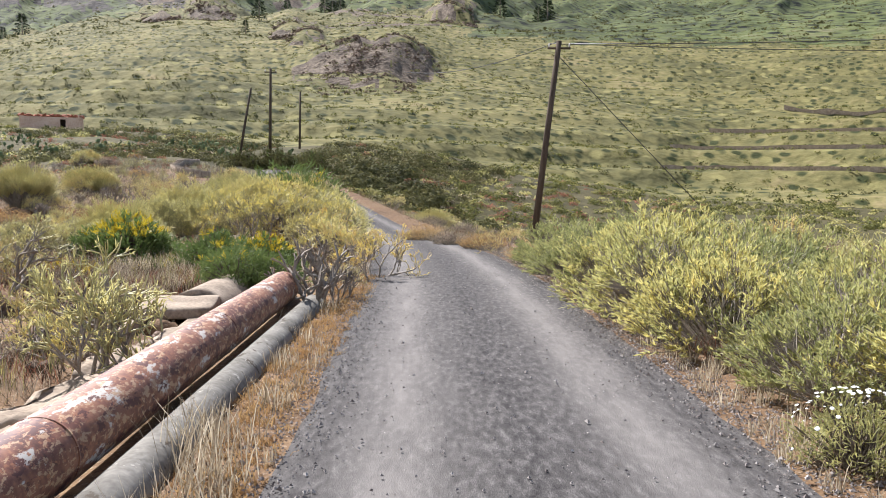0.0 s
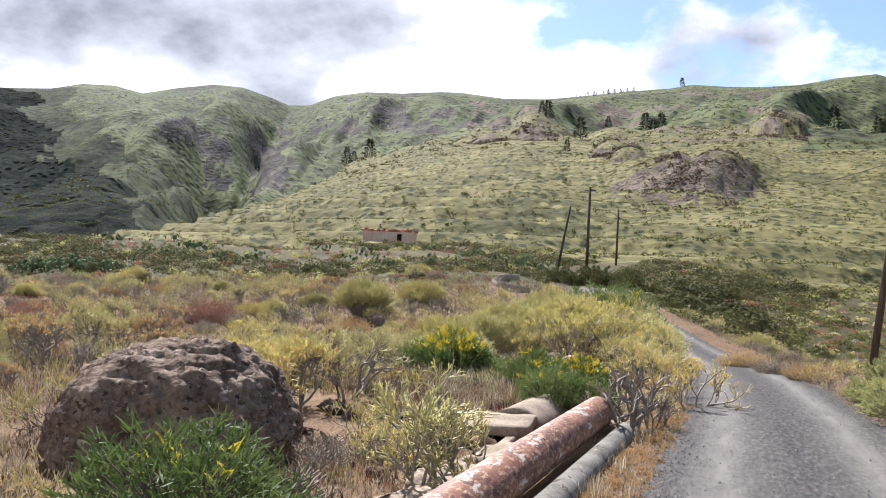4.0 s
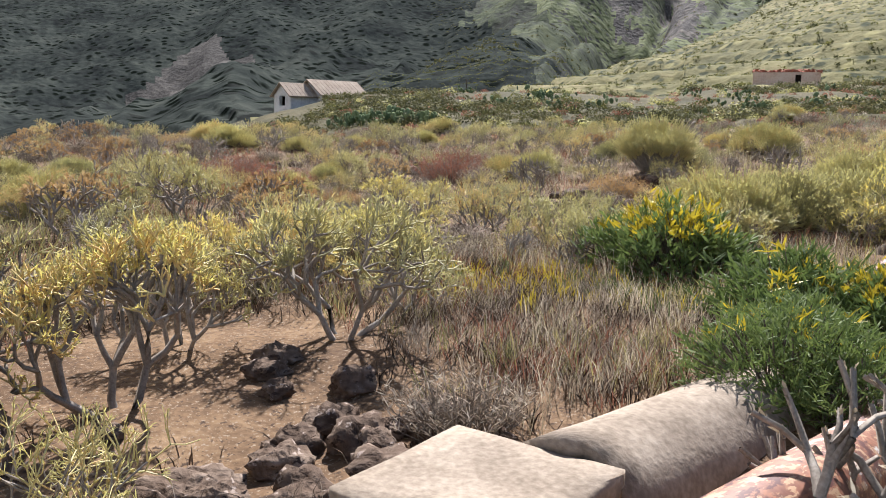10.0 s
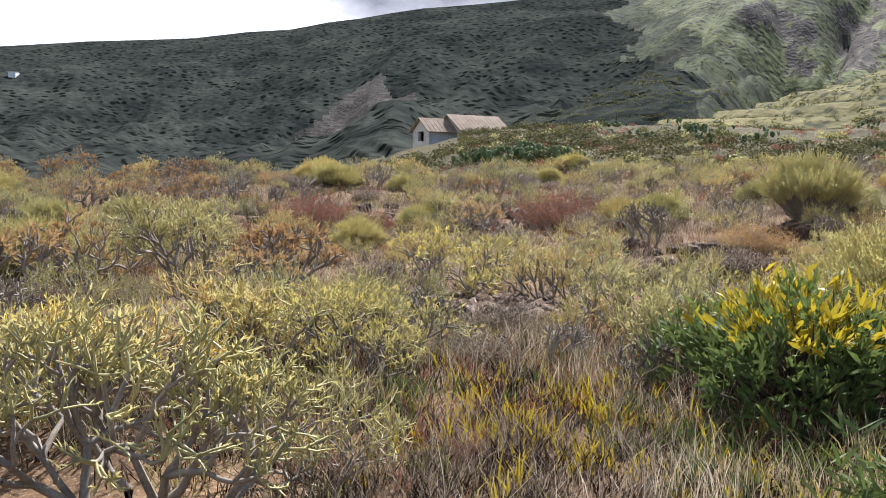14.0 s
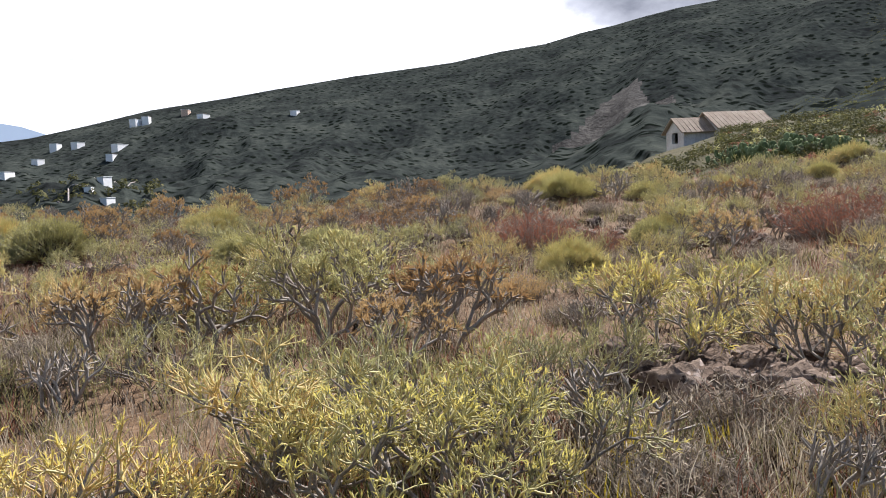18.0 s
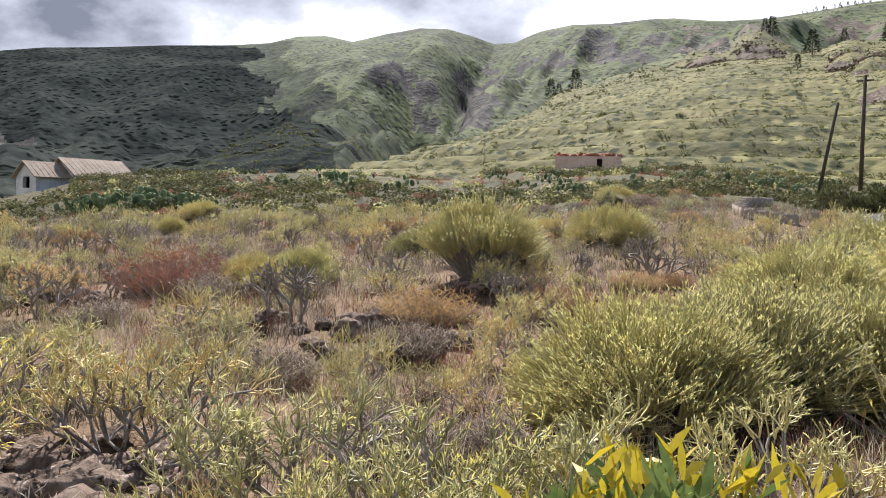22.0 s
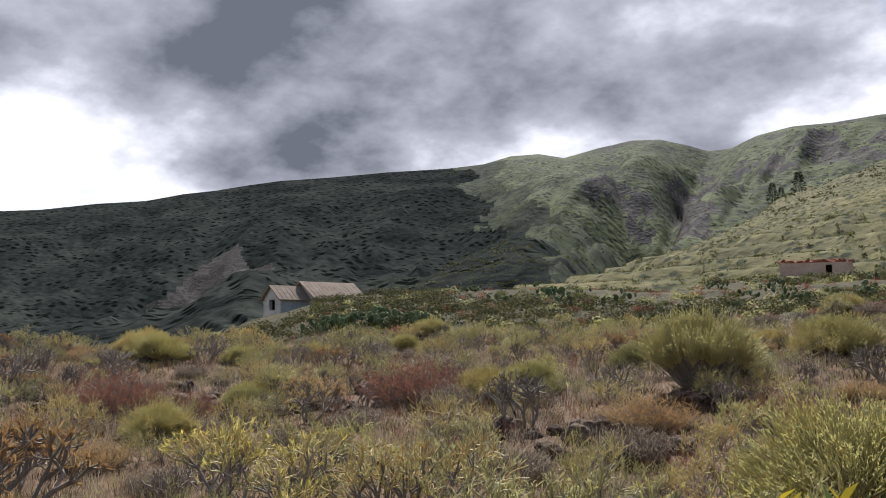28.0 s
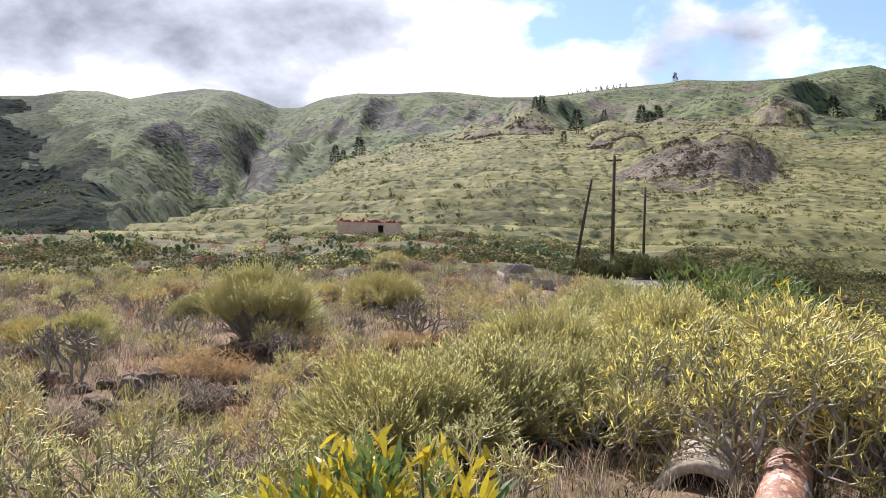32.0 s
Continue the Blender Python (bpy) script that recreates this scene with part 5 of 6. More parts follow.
stones = [part("field_stone", stone_buf(20 + i, 0.2, 0.16, 0.13, 3, 0.5, 1.8), BASALT) for i in range(5)]
for s in stones:
    tagged(s, "dark rough basalt stone lying on the soil", "stone", "field stones")
srnd = random.Random(31)
heap = []
for az, r, n, spread in ((52, 6.9, 60, 0.62), (48, 7.2, 10, 0.5), (39, 12, 14, 0.9), (34, 12.6, 8, 0.6), (30, 15.4, 7, 0.4), (64, 18, 10, 1.6), (48, 18.5, 10, 1.2), (84, 19, 6, 1.0), (60, 20, 8, 1.5), (88, 22, 10, 2.0), (78, 23, 10, 2.0)):
    for _ in range(n):
        x, y = polar(az, r)
        heap.append((x + srnd.gauss(0, spread), y + srnd.gauss(0, spread * 0.6), srnd.uniform(0.5, 1.2)))
for k in range(110):
    az = srnd.uniform(42, 94)
    x, y = polar(az, 17.6 + 1.2 * math.sin(az * 0.21) + srnd.gauss(0, 0.25))
    heap.append((x, y, srnd.uniform(0.6, 1.3)))
for _ in range(46):
    heap.append((srnd.gauss(-4.3, 0.55), srnd.uniform(9.2, 12.0), srnd.uniform(0.4, 1.0)))
for _ in range(14):
    heap.append((srnd.uniform(-5.5, -3.2), srnd.uniform(5, 9.5), srnd.uniform(0.3, 0.7)))
for x, y, s in heap:
    q = copy_thing(srnd.choice(stones), pose(x, y, gz(x, y) + 0.05 * s, 0, 0, srnd.uniform(0, 360)))
    q.scale = (s, s * srnd.uniform(0.8, 1.2), s * srnd.uniform(0.7, 1.1))
q = copy_thing(stones[0], pose(*polar(82.7, 17), gz(*polar(82.7, 17)) + 0.15, 0, 0, 10))
q.scale = (1.7, 1.5, 1.7)
for s in stones:
    bpy.data.objects.remove(s)

# loose gravel on the lane's shoulders
gb, grnd = Buf(), random.Random(17)
for _ in range(20000):
    y = grnd.uniform(-1, 22) if grnd.random() < 0.8 else grnd.uniform(0, 10)
    c0 = float(np.interp(y, ROAD_Y, ROAD_X))
    x = c0 + (1 if grnd.random() < 0.6 else -1) * abs(grnd.gauss(1.55, 0.2)) if grnd.random() < 0.94 else c0 + grnd.uniform(-1.4, 1.4)
    s = grnd.uniform(0.005, 0.014) * (1.8 if grnd.random() < 0.05 else 1)
    z = (gz(x, y) if abs(x - c0) > 1.5 else 0.01 + 0.03 * (1 - ((x - c0) / 1.5) ** 2)) + s * 0.3
    a = grnd.uniform(0, 6.28)
    gb.add([(x + s * math.cos(a), y + s * math.sin(a), z), (x + s * math.cos(a + 2.1), y + s * math.sin(a + 2.1), z - s * 0.3), (x + s * math.cos(a + 4.2), y + s * math.sin(a + 4.2), z - s * 0.3), (x, y, z + s * 0.7)], [(0, 1, 3), (1, 2, 3), (2, 0, 3)])
tagged(part("gravel", gb, GRAVEL, smooth=False), "loose grey gravel scattered over the lane and its edges", "gravel", kind="stuff")


# ---- pipes and the old water channel ----
def pipe_line(name, pts, r, material, joints=(), n=28):
    b = Buf()
    path = []
    for a, c in zip(pts[:-1], pts[1:]):
        k = max(1, int((Vector(c) - Vector(a)).length / 0.5))
        path += [Vector(a).lerp(Vector(c), i / k) for i in range(k)]
    path.append(Vector(pts[-1]))
    tube(b, path, r, n)
    ob = part(name, b, material)
    for y in joints:
        w = Buf()
        q = next(p for p in path if p.y >= y)
        tube(w, [q, q + Vector((0, 0.018, 0))], r + 0.004, n)
        part("weld_seam", w, material, ob)
    return ob


tagged(pipe_line("rusty_pipe", [(-1.92, -6, 0.20), (-1.92, 11.3, 0.22), (-2.3, 13.2, -0.1), (-3.3, 16.0, -0.15), (-4.2, 18.3, -0.05), (-4.25, 19.5, 0.05), (-4.1, 22, 0.1), (-3.8, 25.5, 0.1)], 0.2, RUST, (3.9, 7.6)), "long red rusty steel water pipe with flaking paint", "pipe")
tagged(pipe_line("grey_pipe", [(-1.56, -6, -0.01), (-1.56, 6, -0.01), (-1.55, 11.4, -0.03)], 0.145, GREYPIPE, ()), "grey cement pipe lying against the rusty pipe", "pipe")


def rough_block(seed, lx, ly, lz, cuts=5, amp=0.02):
    """A broken-edged concrete block, its top at z 0."""
    bm = bmesh.new()
    bmesh.ops.create_cube(bm, size=1)
    bmesh.ops.subdivide_edges(bm, edges=bm.edges[:], cuts=cuts, use_grid_fill=True)
    for v in bm.verts:
        p = Vector((v.co.x * lx, v.co.y * ly, (v.co.z - 0.5) * lz))
        edge = sum(abs(abs(c) - 0.5) < 0.01 for c in v.co)
        n3 = noise.noise_vector(p * 2.6 + Vector((seed, 0, 0))) * amp + noise.noise_vector(p * 9 + Vector((0, seed, 0))) * amp * 0.4
        v.co = p + n3 - (p.normalized() * amp * 1.2 if edge >= 2 else Vector())
    b = Buf()
    b.add([v.co.copy() for v in bm.verts], [tuple(v.index for v in f.verts) for f in bm.faces])
    bm.free()
    return b


channel = tagged(empty("water_channel", pose(0, 0, 0)), "old broken concrete irrigation channel beside the pipe", "channel")
for i, (y0, y1, dx, top) in enumerate(((-2, 1.0, 0, 0.03), (1.04, 3.3, 0.02, 0.05), (3.34, 5.3, -0.03, 0.04), (5.34, 6.9, 0.03, 0.02), (6.95, 8.2, -0.04, -0.02), (8.3, 9.5, 0.05, -0.03))):
    ob = part("cover_slab", rough_block(i, 0.52, y1 - y0, 0.3, 9, 0.075), CONCRETE, channel)
    ob.matrix_world = pose(-2.62 + dx, (y0 + y1) / 2, top + 0.05, g.uniform(-2, 2), g.uniform(-7, 3), g.uniform(-3, 3))
for x in (-3.5, -2.85):
    ob = part("channel_wall", rough_block(x, 0.13, 3.0, 0.4, 4, 0.03), CONCRETE, channel)
    ob.matrix_world = pose(x, 10.3, -0.07, 0, 0, 1)
slab = part("bridge_slab", rough_block(9, 0.95, 0.95, 0.13, 5, 0.015), CONCRETE)
slab.matrix_world = pose(-3.2, 11.05, 0.06, 3, 0, 6)
tagged(slab, "thick pale concrete slab bridging the channel", "slab")
stone_in = part("rust_stone", stone_buf(66, 0.22, 0.2, 0.16, 3), SOIL)
stone_in.matrix_world = pose(-3.15, 10.25, -0.2)
tagged(stone_in, "rust-brown stone lodged in the channel", "stone")


def vault(name, x, y0, y1, r, z, label, mouth):
    """A half-round concrete cover over the channel, open at its near end."""
    b = Buf()
    rings = []
    ys = [y0 + (y1 - y0) * i / 10 for i in range(11)]
    k = 15
    for rad in (r, r - 0.09):
        for y in ys:
            for i in range(k):
                t = math.pi * i / (k - 1)
                w = 1 + 0.03 * noise.noise(Vector((x + t * 2, y * 2.2, rad * 5)))
                b.v.append((x + math.cos(t) * rad * w, y + 0.06 * noise.noise(Vector((t * 3, y, 5))), z + math.sin(t) * rad * 0.92 * w))
    nn = len(ys) * k
    for i in range(len(ys) - 1):
        for j in range(k - 1):
            a = i * k + j
            b.f.append((a, a + 1, a + k + 1, a + k))
            b.f.append((nn + a, nn + a + k, nn + a + k + 1, nn + a + 1))
    for i in (0, len(ys) - 1):
        for j in range(k - 1):
            a = i * k + j
            b.f.append((a, nn + a, nn + a + 1, a + 1) if i == 0 else (a, a + 1, nn + a + 1, nn + a))
    ob = part(name, b, CONCRETE)
    tagged(ob, label, "vault")
    for s in (-1, 1):
        q = part("side_wall", rough_block(s + x, 0.14, y1 - y0 + 0.2, 0.5, 4, 0.03), CONCRETE, ob)
        q.matrix_world = pose(x + s * (r - 0.04), (y0 + y1) / 2 - mouth, z + 0.05)
    return ob


vault("concrete_vault", -3.1, 11.55, 13.6, 0.40, -0.22, "rounded rough concrete cover over the channel", 0.0)
vault("concrete_vault", -4.8, 21.2, 23.6, 0.38, -0.1, "rounded concrete channel cover with a dark open mouth", 0.35)


# prickly pear pads beside the channel
def pear(buf, m, w, h, t):
    n = 14
    vs, fs = [], []
    for s in (-1, 1):
        vs.append(m @ Vector((0, s * t, h * 0.5)))
        for i in range(n):
            a = 2 * math.pi * i / n
            vs.append(m @ Vector((math.sin(a) * w * 0.38, s * t * 0.8, h * 0.5 - math.cos(a) * h * 0.38)))
    for i in range(n):
        a = 2 * math.pi * i / n
        vs.append(m @ Vector((math.sin(a) * w * 0.5 * (1 - 0.12 * math.cos(a)), 0, h * 0.5 - math.cos(a) * h * 0.5)))
    for i in range(n):
        j = (i + 1) % n
        for c0, flip in ((0, False), (n + 1, True)):
            f1, f2 = (c0, c0 + 1 + i, c0 + 1 + j), (c0 + 1 + i, 2 * n + 2 + i, 2 * n + 2 + j, c0 + 1 + j)
            fs += [f1[::-1], f2[::-1]] if flip else [f1, f2]
    buf.add(vs, fs)


cactus = tagged(empty("prickly_pear", pose(-2.45, 3.9, 0.0)), "small prickly pear with flat green pads", "cactus")
for x, y, z, rx, rz, w, h in ((0, 0, 0, 25, 30, 0.22, 0.3), (0.2, 0.06, -0.02, 10, -10, 0.17, 0.22), (-0.95, -0.75, -0.17, 8, 60, 0.26, 0.36), (-1.05, -0.95, -0.3, 0, 20, 0.28, 0.36)):
    b = Buf()
    pear(b, pose(0, 0, 0), w, h, 0.014)
    p = part("pad", b, CACTUS, cactus)
    p.matrix_world = pose(-2.45 + x, 3.9 + y, z + 0.24, rx, 0, rz)

crnd = random.Random(44)
# finger-leaved succulents beside the channel
for x, y, sc in ((-3.35, 3.98, 1.7), (-3.0, 4.15, 1.75), (-2.75, 4.32, 1.5)):
    ros = tagged(empty("finger_succulent", pose(x, y, gz(x, y))), "yellow-green finger-leaved succulent with orange tips", "succulent", "finger succulents")
    for _ in range(26):
        a, lean = crnd.uniform(0, 6.283), crnd.uniform(0, 0.4)
        d = Vector((math.cos(a) * lean, math.sin(a) * lean, 1)).normalized()
        o = Vector((math.cos(a) * 0.09 * lean, math.sin(a) * 0.09 * lean, 0.0)) * sc
        L = crnd.uniform(0.2, 0.3) * sc
        rb, tb = Buf(), Buf()
        tube(rb, [o, o + d * L * 0.6, o + d * L * 0.82], [0.010, 0.015, 0.013], 6)
        tube(tb, [o + d * L * 0.815, o + d * L], [0.0128, 0.004], 6)
        leaf = part("leaf", rb, LEAF_L, ros)
        part("tip", tb, DRY_O, leaf, "orange leaf tip")

# thickets of prickly pear on the bank
cb = Buf()
for az0, az1, r0, r1, n in ((47, 54, 37, 41, 22), (18, 45, 42, 62, 28), (4, 18, 44, 60, 14)):
    for _ in range(n):
        x, y = polar(crnd.uniform(az0, az1), crnd.uniform(r0, r1))
        z = gz(x, y)
        for _ in range(crnd.randint(7, 13)):
            w = crnd.uniform(0.16, 0.28)
            pear(cb, pose(x + crnd.gauss(0, 0.4), y + crnd.gauss(0, 0.4), z + crnd.uniform(0.0, 0.36), crnd.uniform(-35, 35), crnd.uniform(-35, 35), crnd.uniform(0, 180)), w, w * 1.4, 0.02)
tagged(part("prickly_pear_thicket", cb, CACTUS_D), "thickets of grey-green prickly pear on the bank", "cactus", kind="stuff")

# daisies at the lane's edge
daisy = dense_bush("daisy_bush", 141, 0.42, 0.42, LEAF_O, DARKBARK, 300, 6, 0.06, 0.008, 0.3)
daisy.matrix_world = pose(2.35, 4.75, gz(2.35, 4.75) - 0.02)
tagged(daisy, "dark green bush with small white daisies", "bush")
drnd = random.Random(3)
for _ in range(58):
    a, e = drnd.uniform(0, 6.28), drnd.uniform(0.35, 1.5)
    c0 = Vector((math.cos(a) * math.cos(e) * 0.46, math.sin(a) * math.cos(e) * 0.46, math.sin(e) * 0.47))
    d, s, u = frame_of(c0 + Vector((drnd.gauss(0, 0.15), -0.25, 0.3)))
    n, rad = 9, drnd.uniform(0.009, 0.015)
    db = Buf()
    db.add([c0 + d * 0.006] + [c0 + (s * math.cos(6.283 * i / n) + u * math.sin(6.283 * i / n)) * rad for i in range(n)], [(0, 1 + i, 1 + (i + 1) % n) for i in range(n)])
    part("flower", db, PETAL, daisy)


# ---- poles and wires ----
def pole(x, y, h, lean_x, lean_y, r, label, arms=True, z=None):
    z0 = gz(x, y) if z is None else z
    b = Buf()
    tube(b, [(x, y, z0 - 0.2), (x + lean_x * 0.5, y + lean_y * 0.5, z0 + h * 0.5), (x + lean_x, y + lean_y, z0 + h)], [r, r * 0.88, r * 0.75], 12)
    ob = part("power_pole", b, POLEWOOD)
    tagged(ob, label, "pole", "power poles")
    top = Vector((x + lean_x, y + lean_y, z0 + h))
    if arms:
        a = Buf()
        box(a, (-0.45, -0.04, -0.32), (0.45, 0.04, -0.24), Matrix.Translation(top))
        part("crossarm", a, POLEWOOD, ob)
        for s in (-0.4, 0, 0.4):
            i = Buf()
            tube(i, [top + Vector((s, 0, -0.24)), top + Vector((s, 0, -0.10))], 0.03, 8)
            part("insulator", i, PLASTER, ob)
    return top


def wire(a, b, sag, name="cable"):
    w = Buf()
    pts = [Vector(a).lerp(Vector(b), i / 20) - Vector((0, 0, sag * 4 * (i / 20) * (1 - i / 20))) for i in range(21)]
    tube(w, pts, 0.016, 5)
    tagged(part(name, w, WIRE), "thin black overhead cable", "cable", "cables")


near_top = pole(3.9, 36, 8.0, 0.95, 0, 0.14, "tall weathered wooden power pole leaning over the lane")
xc, yc = polar(8.35, 56)
c_top = pole(xc, yc, 6.3, 0.1, 0, 0.12, "dark wooden power pole beside the lane")
xl, yl = polar(10.6, 53)
l_top = pole(xl, yl, 4.9, 0.9, 0, 0.1, "thin wooden pole leaning sideways", False)
xr, yr = polar(6.45, 66)
r_top = pole(xr, yr, 4.9, 0.1, 0, 0.1, "thin wooden pole on the slope", False)
wire(near_top, (-2 + 0, 58, 8.5), 0.5)
wire(near_top + Vector((0.4, 0, -0.1)), (60, 20, 9.5), 1.2)
wire(near_top + Vector((-0.4, 0, -0.1)), (70, 55, 12), 1.0)
wire(near_top + Vector((0, 0, -0.6)), (10.5, 31, gz(10.5, 31) + 0.1), 0.0, "guy_wire")
x7, y7 = polar(44, 84)
pole(x7, y7, 2.6, 0, 0, 0.07, "short distant pole on the hill's edge", False)


# ---- buildings ----
def wall_panel(parent, name, material, a, b, z0, z1, thick, holes=(), gable=None):
    """A wall from a to b (x, y) with openings (s0, s1, z0, z1) measured along it, built as boxes round them."""
    ax, bx = Vector((*a, 0)), Vector((*b, 0))
    L = (bx - ax).length
    d = (bx - ax).normalized()
    nrm = Vector((-d.y, d.x, 0))
    m = Matrix.Translation(ax) @ Matrix((d, nrm, Vector((0, 0, 1)))).transposed().to_4x4()
    w = Buf()
    cuts = sorted({0.0, L, *[h for o in holes for h in o[:2]]})
    for s0, s1 in zip(cuts[:-1], cuts[1:]):
        hs = [o for o in holes if o[0] <= s0 + 1e-6 and o[1] >= s1 - 1e-6]
        lo = z0
        for o in sorted(hs, key=lambda o: o[2]):
            if o[2] > lo:
                box(w, (s0, 0, lo), (s1, thick, o[2]), m)
            lo = o[3]
        if lo < z1:
            box(w, (s0, 0, lo), (s1, thick, z1), m)
    if gable:
        k = len(w.v)
        w.v += [tuple(m @ Vector(p)) for p in ((0, 0, z1), (L, 0, z1), (L / 2, 0, gable), (0, thick, z1), (L, thick, z1), (L / 2, thick, gable))]
        w.f += [tuple(k + i for i in f) for f in ((0, 1, 2), (5, 4, 3), (0, 2, 5, 3), (1, 4, 5, 2))]
    return part(name, w, material, parent, smooth=False)


def roof_slope(parent, pts, thick, material):
    """A tiled roof plane with raised tile rows."""
    r = Buf()
    a, b, c0, d = [Vector(p) for p in pts]      # eave a-b, ridge d-c
    nrm = (b - a).cross(d - a).normalized()
    r.add([a, b, c0, d, a - nrm * thick, b - nrm * thick, c0 - nrm * thick, d - nrm * thick], [(0, 1, 2, 3), (7, 6, 5, 4), (0, 4, 5, 1), (1, 5, 6, 2), (2, 6, 7, 3), (3, 7, 4, 0)])
    n = max(3, int((b - a).length / 0.35))
    tiles = []
    for i in range(n + 1):
        p, q = a.lerp(b, i / n), d.lerp(c0, i / n)
        rows = Buf()
        tube(rows, [p, q], 0.022, 6)
        tiles.append(rows)
    roof = part("roof", r, material, parent, smooth=False)
    for rows in tiles:
        part("tile_row", rows, material, roof)
    return roof


def farmhouse():
    x, y = polar(57.1, 68)
    z = 1.95
    root = tagged(empty("farmhouse", pose(x, y, z, 0, 0, -6)), "pale plastered farmhouse with two tiled gable roofs", "house")
    W, L1, L2, H1, H2 = 2.6, 2.4, 4.1, 2.4, 2.55
    made = [wall_panel(root, "gable_wall", PLASTER, (0, 0), (W, 0), -2, H1, 0.25, ((0.85, 1.75, 1.6, 2.35),), H1 + 0.95),
            wall_panel(root, "side_wall", PLASTER, (W, 0.25), (W, L1), -2, H1, 0.25),
            wall_panel(root, "side_wall", PLASTER, (0.25, 0.25), (0.25, L1), -2, H1, 0.25),
            wall_panel(root, "gable_wall", PLASTER, (-0.3, L1), (W + 0.7, L1), -2, H2, 0.25, (), H2 + 1.15),
            wall_panel(root, "side_wall", PLASTER, (W + 0.7, L1 + 0.25), (W + 0.7, L1 + L2), -2, H2, 0.25, ((1.6, 2.2, 1.0, 1.9),)),
            wall_panel(root, "gable_wall", PLASTER, (-0.3, L1 + L2), (W + 0.7, L1 + L2), -2, H2, 0.25, (), H2 + 1.15)]
    roof_slope(root, [(W + 0.25, -0.25, H1 - 0.08), (W + 0.25, L1, H1 - 0.08), (W / 2, L1, H1 + 1.0), (W / 2, -0.25, H1 + 1.0)], 0.08, ROOFTILE)
    roof_slope(root, [(-0.25, L1, H1 - 0.08), (-0.25, -0.25, H1 - 0.08), (W / 2, -0.25, H1 + 1.0), (W / 2, L1, H1 + 1.0)], 0.08, ROOFTILE)
    c0 = W / 2 + 0.2
    roof_slope(root, [(W + 1.0, L1 - 0.3, H2 - 0.08), (W + 1.0, L1 + L2 + 0.3, H2 - 0.08), (c0, L1 + L2 + 0.3, H2 + 1.2), (c0, L1 - 0.3, H2 + 1.2)], 0.08, ROOFTILE)
    roof_slope(root, [(-0.6, L1 + L2 + 0.3, H2 - 0.08), (-0.6, L1 - 0.3, H2 - 0.08), (c0, L1 - 0.3, H2 + 1.2), (c0, L1 + L2 + 0.3, H2 + 1.2)], 0.08, ROOFTILE)
    # black sheet behind the window paints the room's shade
    d = Buf()
    box(d, (0.4, 0.6, -1), (W - 0.3, 0.65, H1 - 0.1))
    part("dark_interior", d, DARK, root)


farmhouse()


def ruin():
    x, y = polar(25.55, 82)
    z = gz(x, y) + 0.1
    root = tagged(empty("ruined_house", pose(x, y, z, 0, 0, 24)), "low ruined pinkish stone house with broken red roof tiles", "house")
    W = 5.7
    wall_panel(root, "front_wall", PINKWALL, (0, 0), (W, 0), -2.5, 1.0, 0.4, ((3.6, 4.1, 0.05, 0.8),))
    wall_panel(root, "side_wall", PINKWALL, (W, 0.4), (W, 4), -2.5, 1.25, 0.4)
    wall_panel(root, "side_wall", PINKWALL, (0.4, 0.4), (0.4, 4), -2.5, 1.1, 0.4)
    wall_panel(root, "back_wall", PINKWALL, (0, 4), (W, 4), -2.5, 1.2, 0.4)
    rb, rr = Buf(), random.Random(4)
    for i in range(170):
        a = pose(rr.uniform(0, W), rr.uniform(0, 3.8), 1.02 + rr.uniform(0, 0.22), rr.uniform(-30, 30), rr.uniform(-30, 30), rr.uniform(0, 180))
        box(rb, (-0.2, -0.1, -0.03), (0.2, 0.1, 0.05), a)
    part("broken_roof", rb, REDTILE, root, smooth=False)
    # black sheet inside stands in for shade behind the opening
    d = Buf()
    box(d, (0.5, 0.8, -1), (W - 0.6, 0.85, 0.95))
    part("dark_interior", d, DARK, root)


ruin()


def path_wall():
    """The pale low wall that bends beside the track."""
    root = tagged(empty("track_wall", pose(*polar(14, 42), 0)), "low pale mortared stone wall bending along a track", "wall")
    az = [(12.0, 29.8), (13.4, 30.0), (14.7, 30.5), (15.2, 32), (14.6, 34.5), (13.4, 37.0)]
    pts = [polar(*q) for q in az]
    for i, (a, b2) in enumerate(zip(pts[:-1], pts[1:])):
        L = math.dist(a, b2)
        n = max(2, int(L / 0.5))
        for k in range(n):
            x, y = a[0] + (b2[0] - a[0]) * (k + 0.5) / n, a[1] + (b2[1] - a[1]) * (k + 0.5) / n
            ob = part("wall_block", rough_block(i * 9 + k, L / n + 0.03, 0.35, 0.8, 3, 0.02), CONCRETE, root)
            ob.matrix_world = pose(x, y, gz(x, y) + 0.30, 0, 0, math.degrees(math.atan2(b2[1] - a[1], b2[0] - a[0])))


path_wall()


def at_height(az, e, r0=250.0):
    """The distance at which the land at a bearing first stands e degrees high."""
    rs = np.arange(r0, RFAR, 6.0)
    xs, ys = LX - rs * math.sin(radians(az)), LY + rs * math.cos(radians(az))
    es = np.degrees(np.arctan2(land(xs, ys) - EYE, rs))
    hit = np.nonzero(es >= e)[0]
    return float(rs[hit[0]]) if len(hit) else RFAR - 40


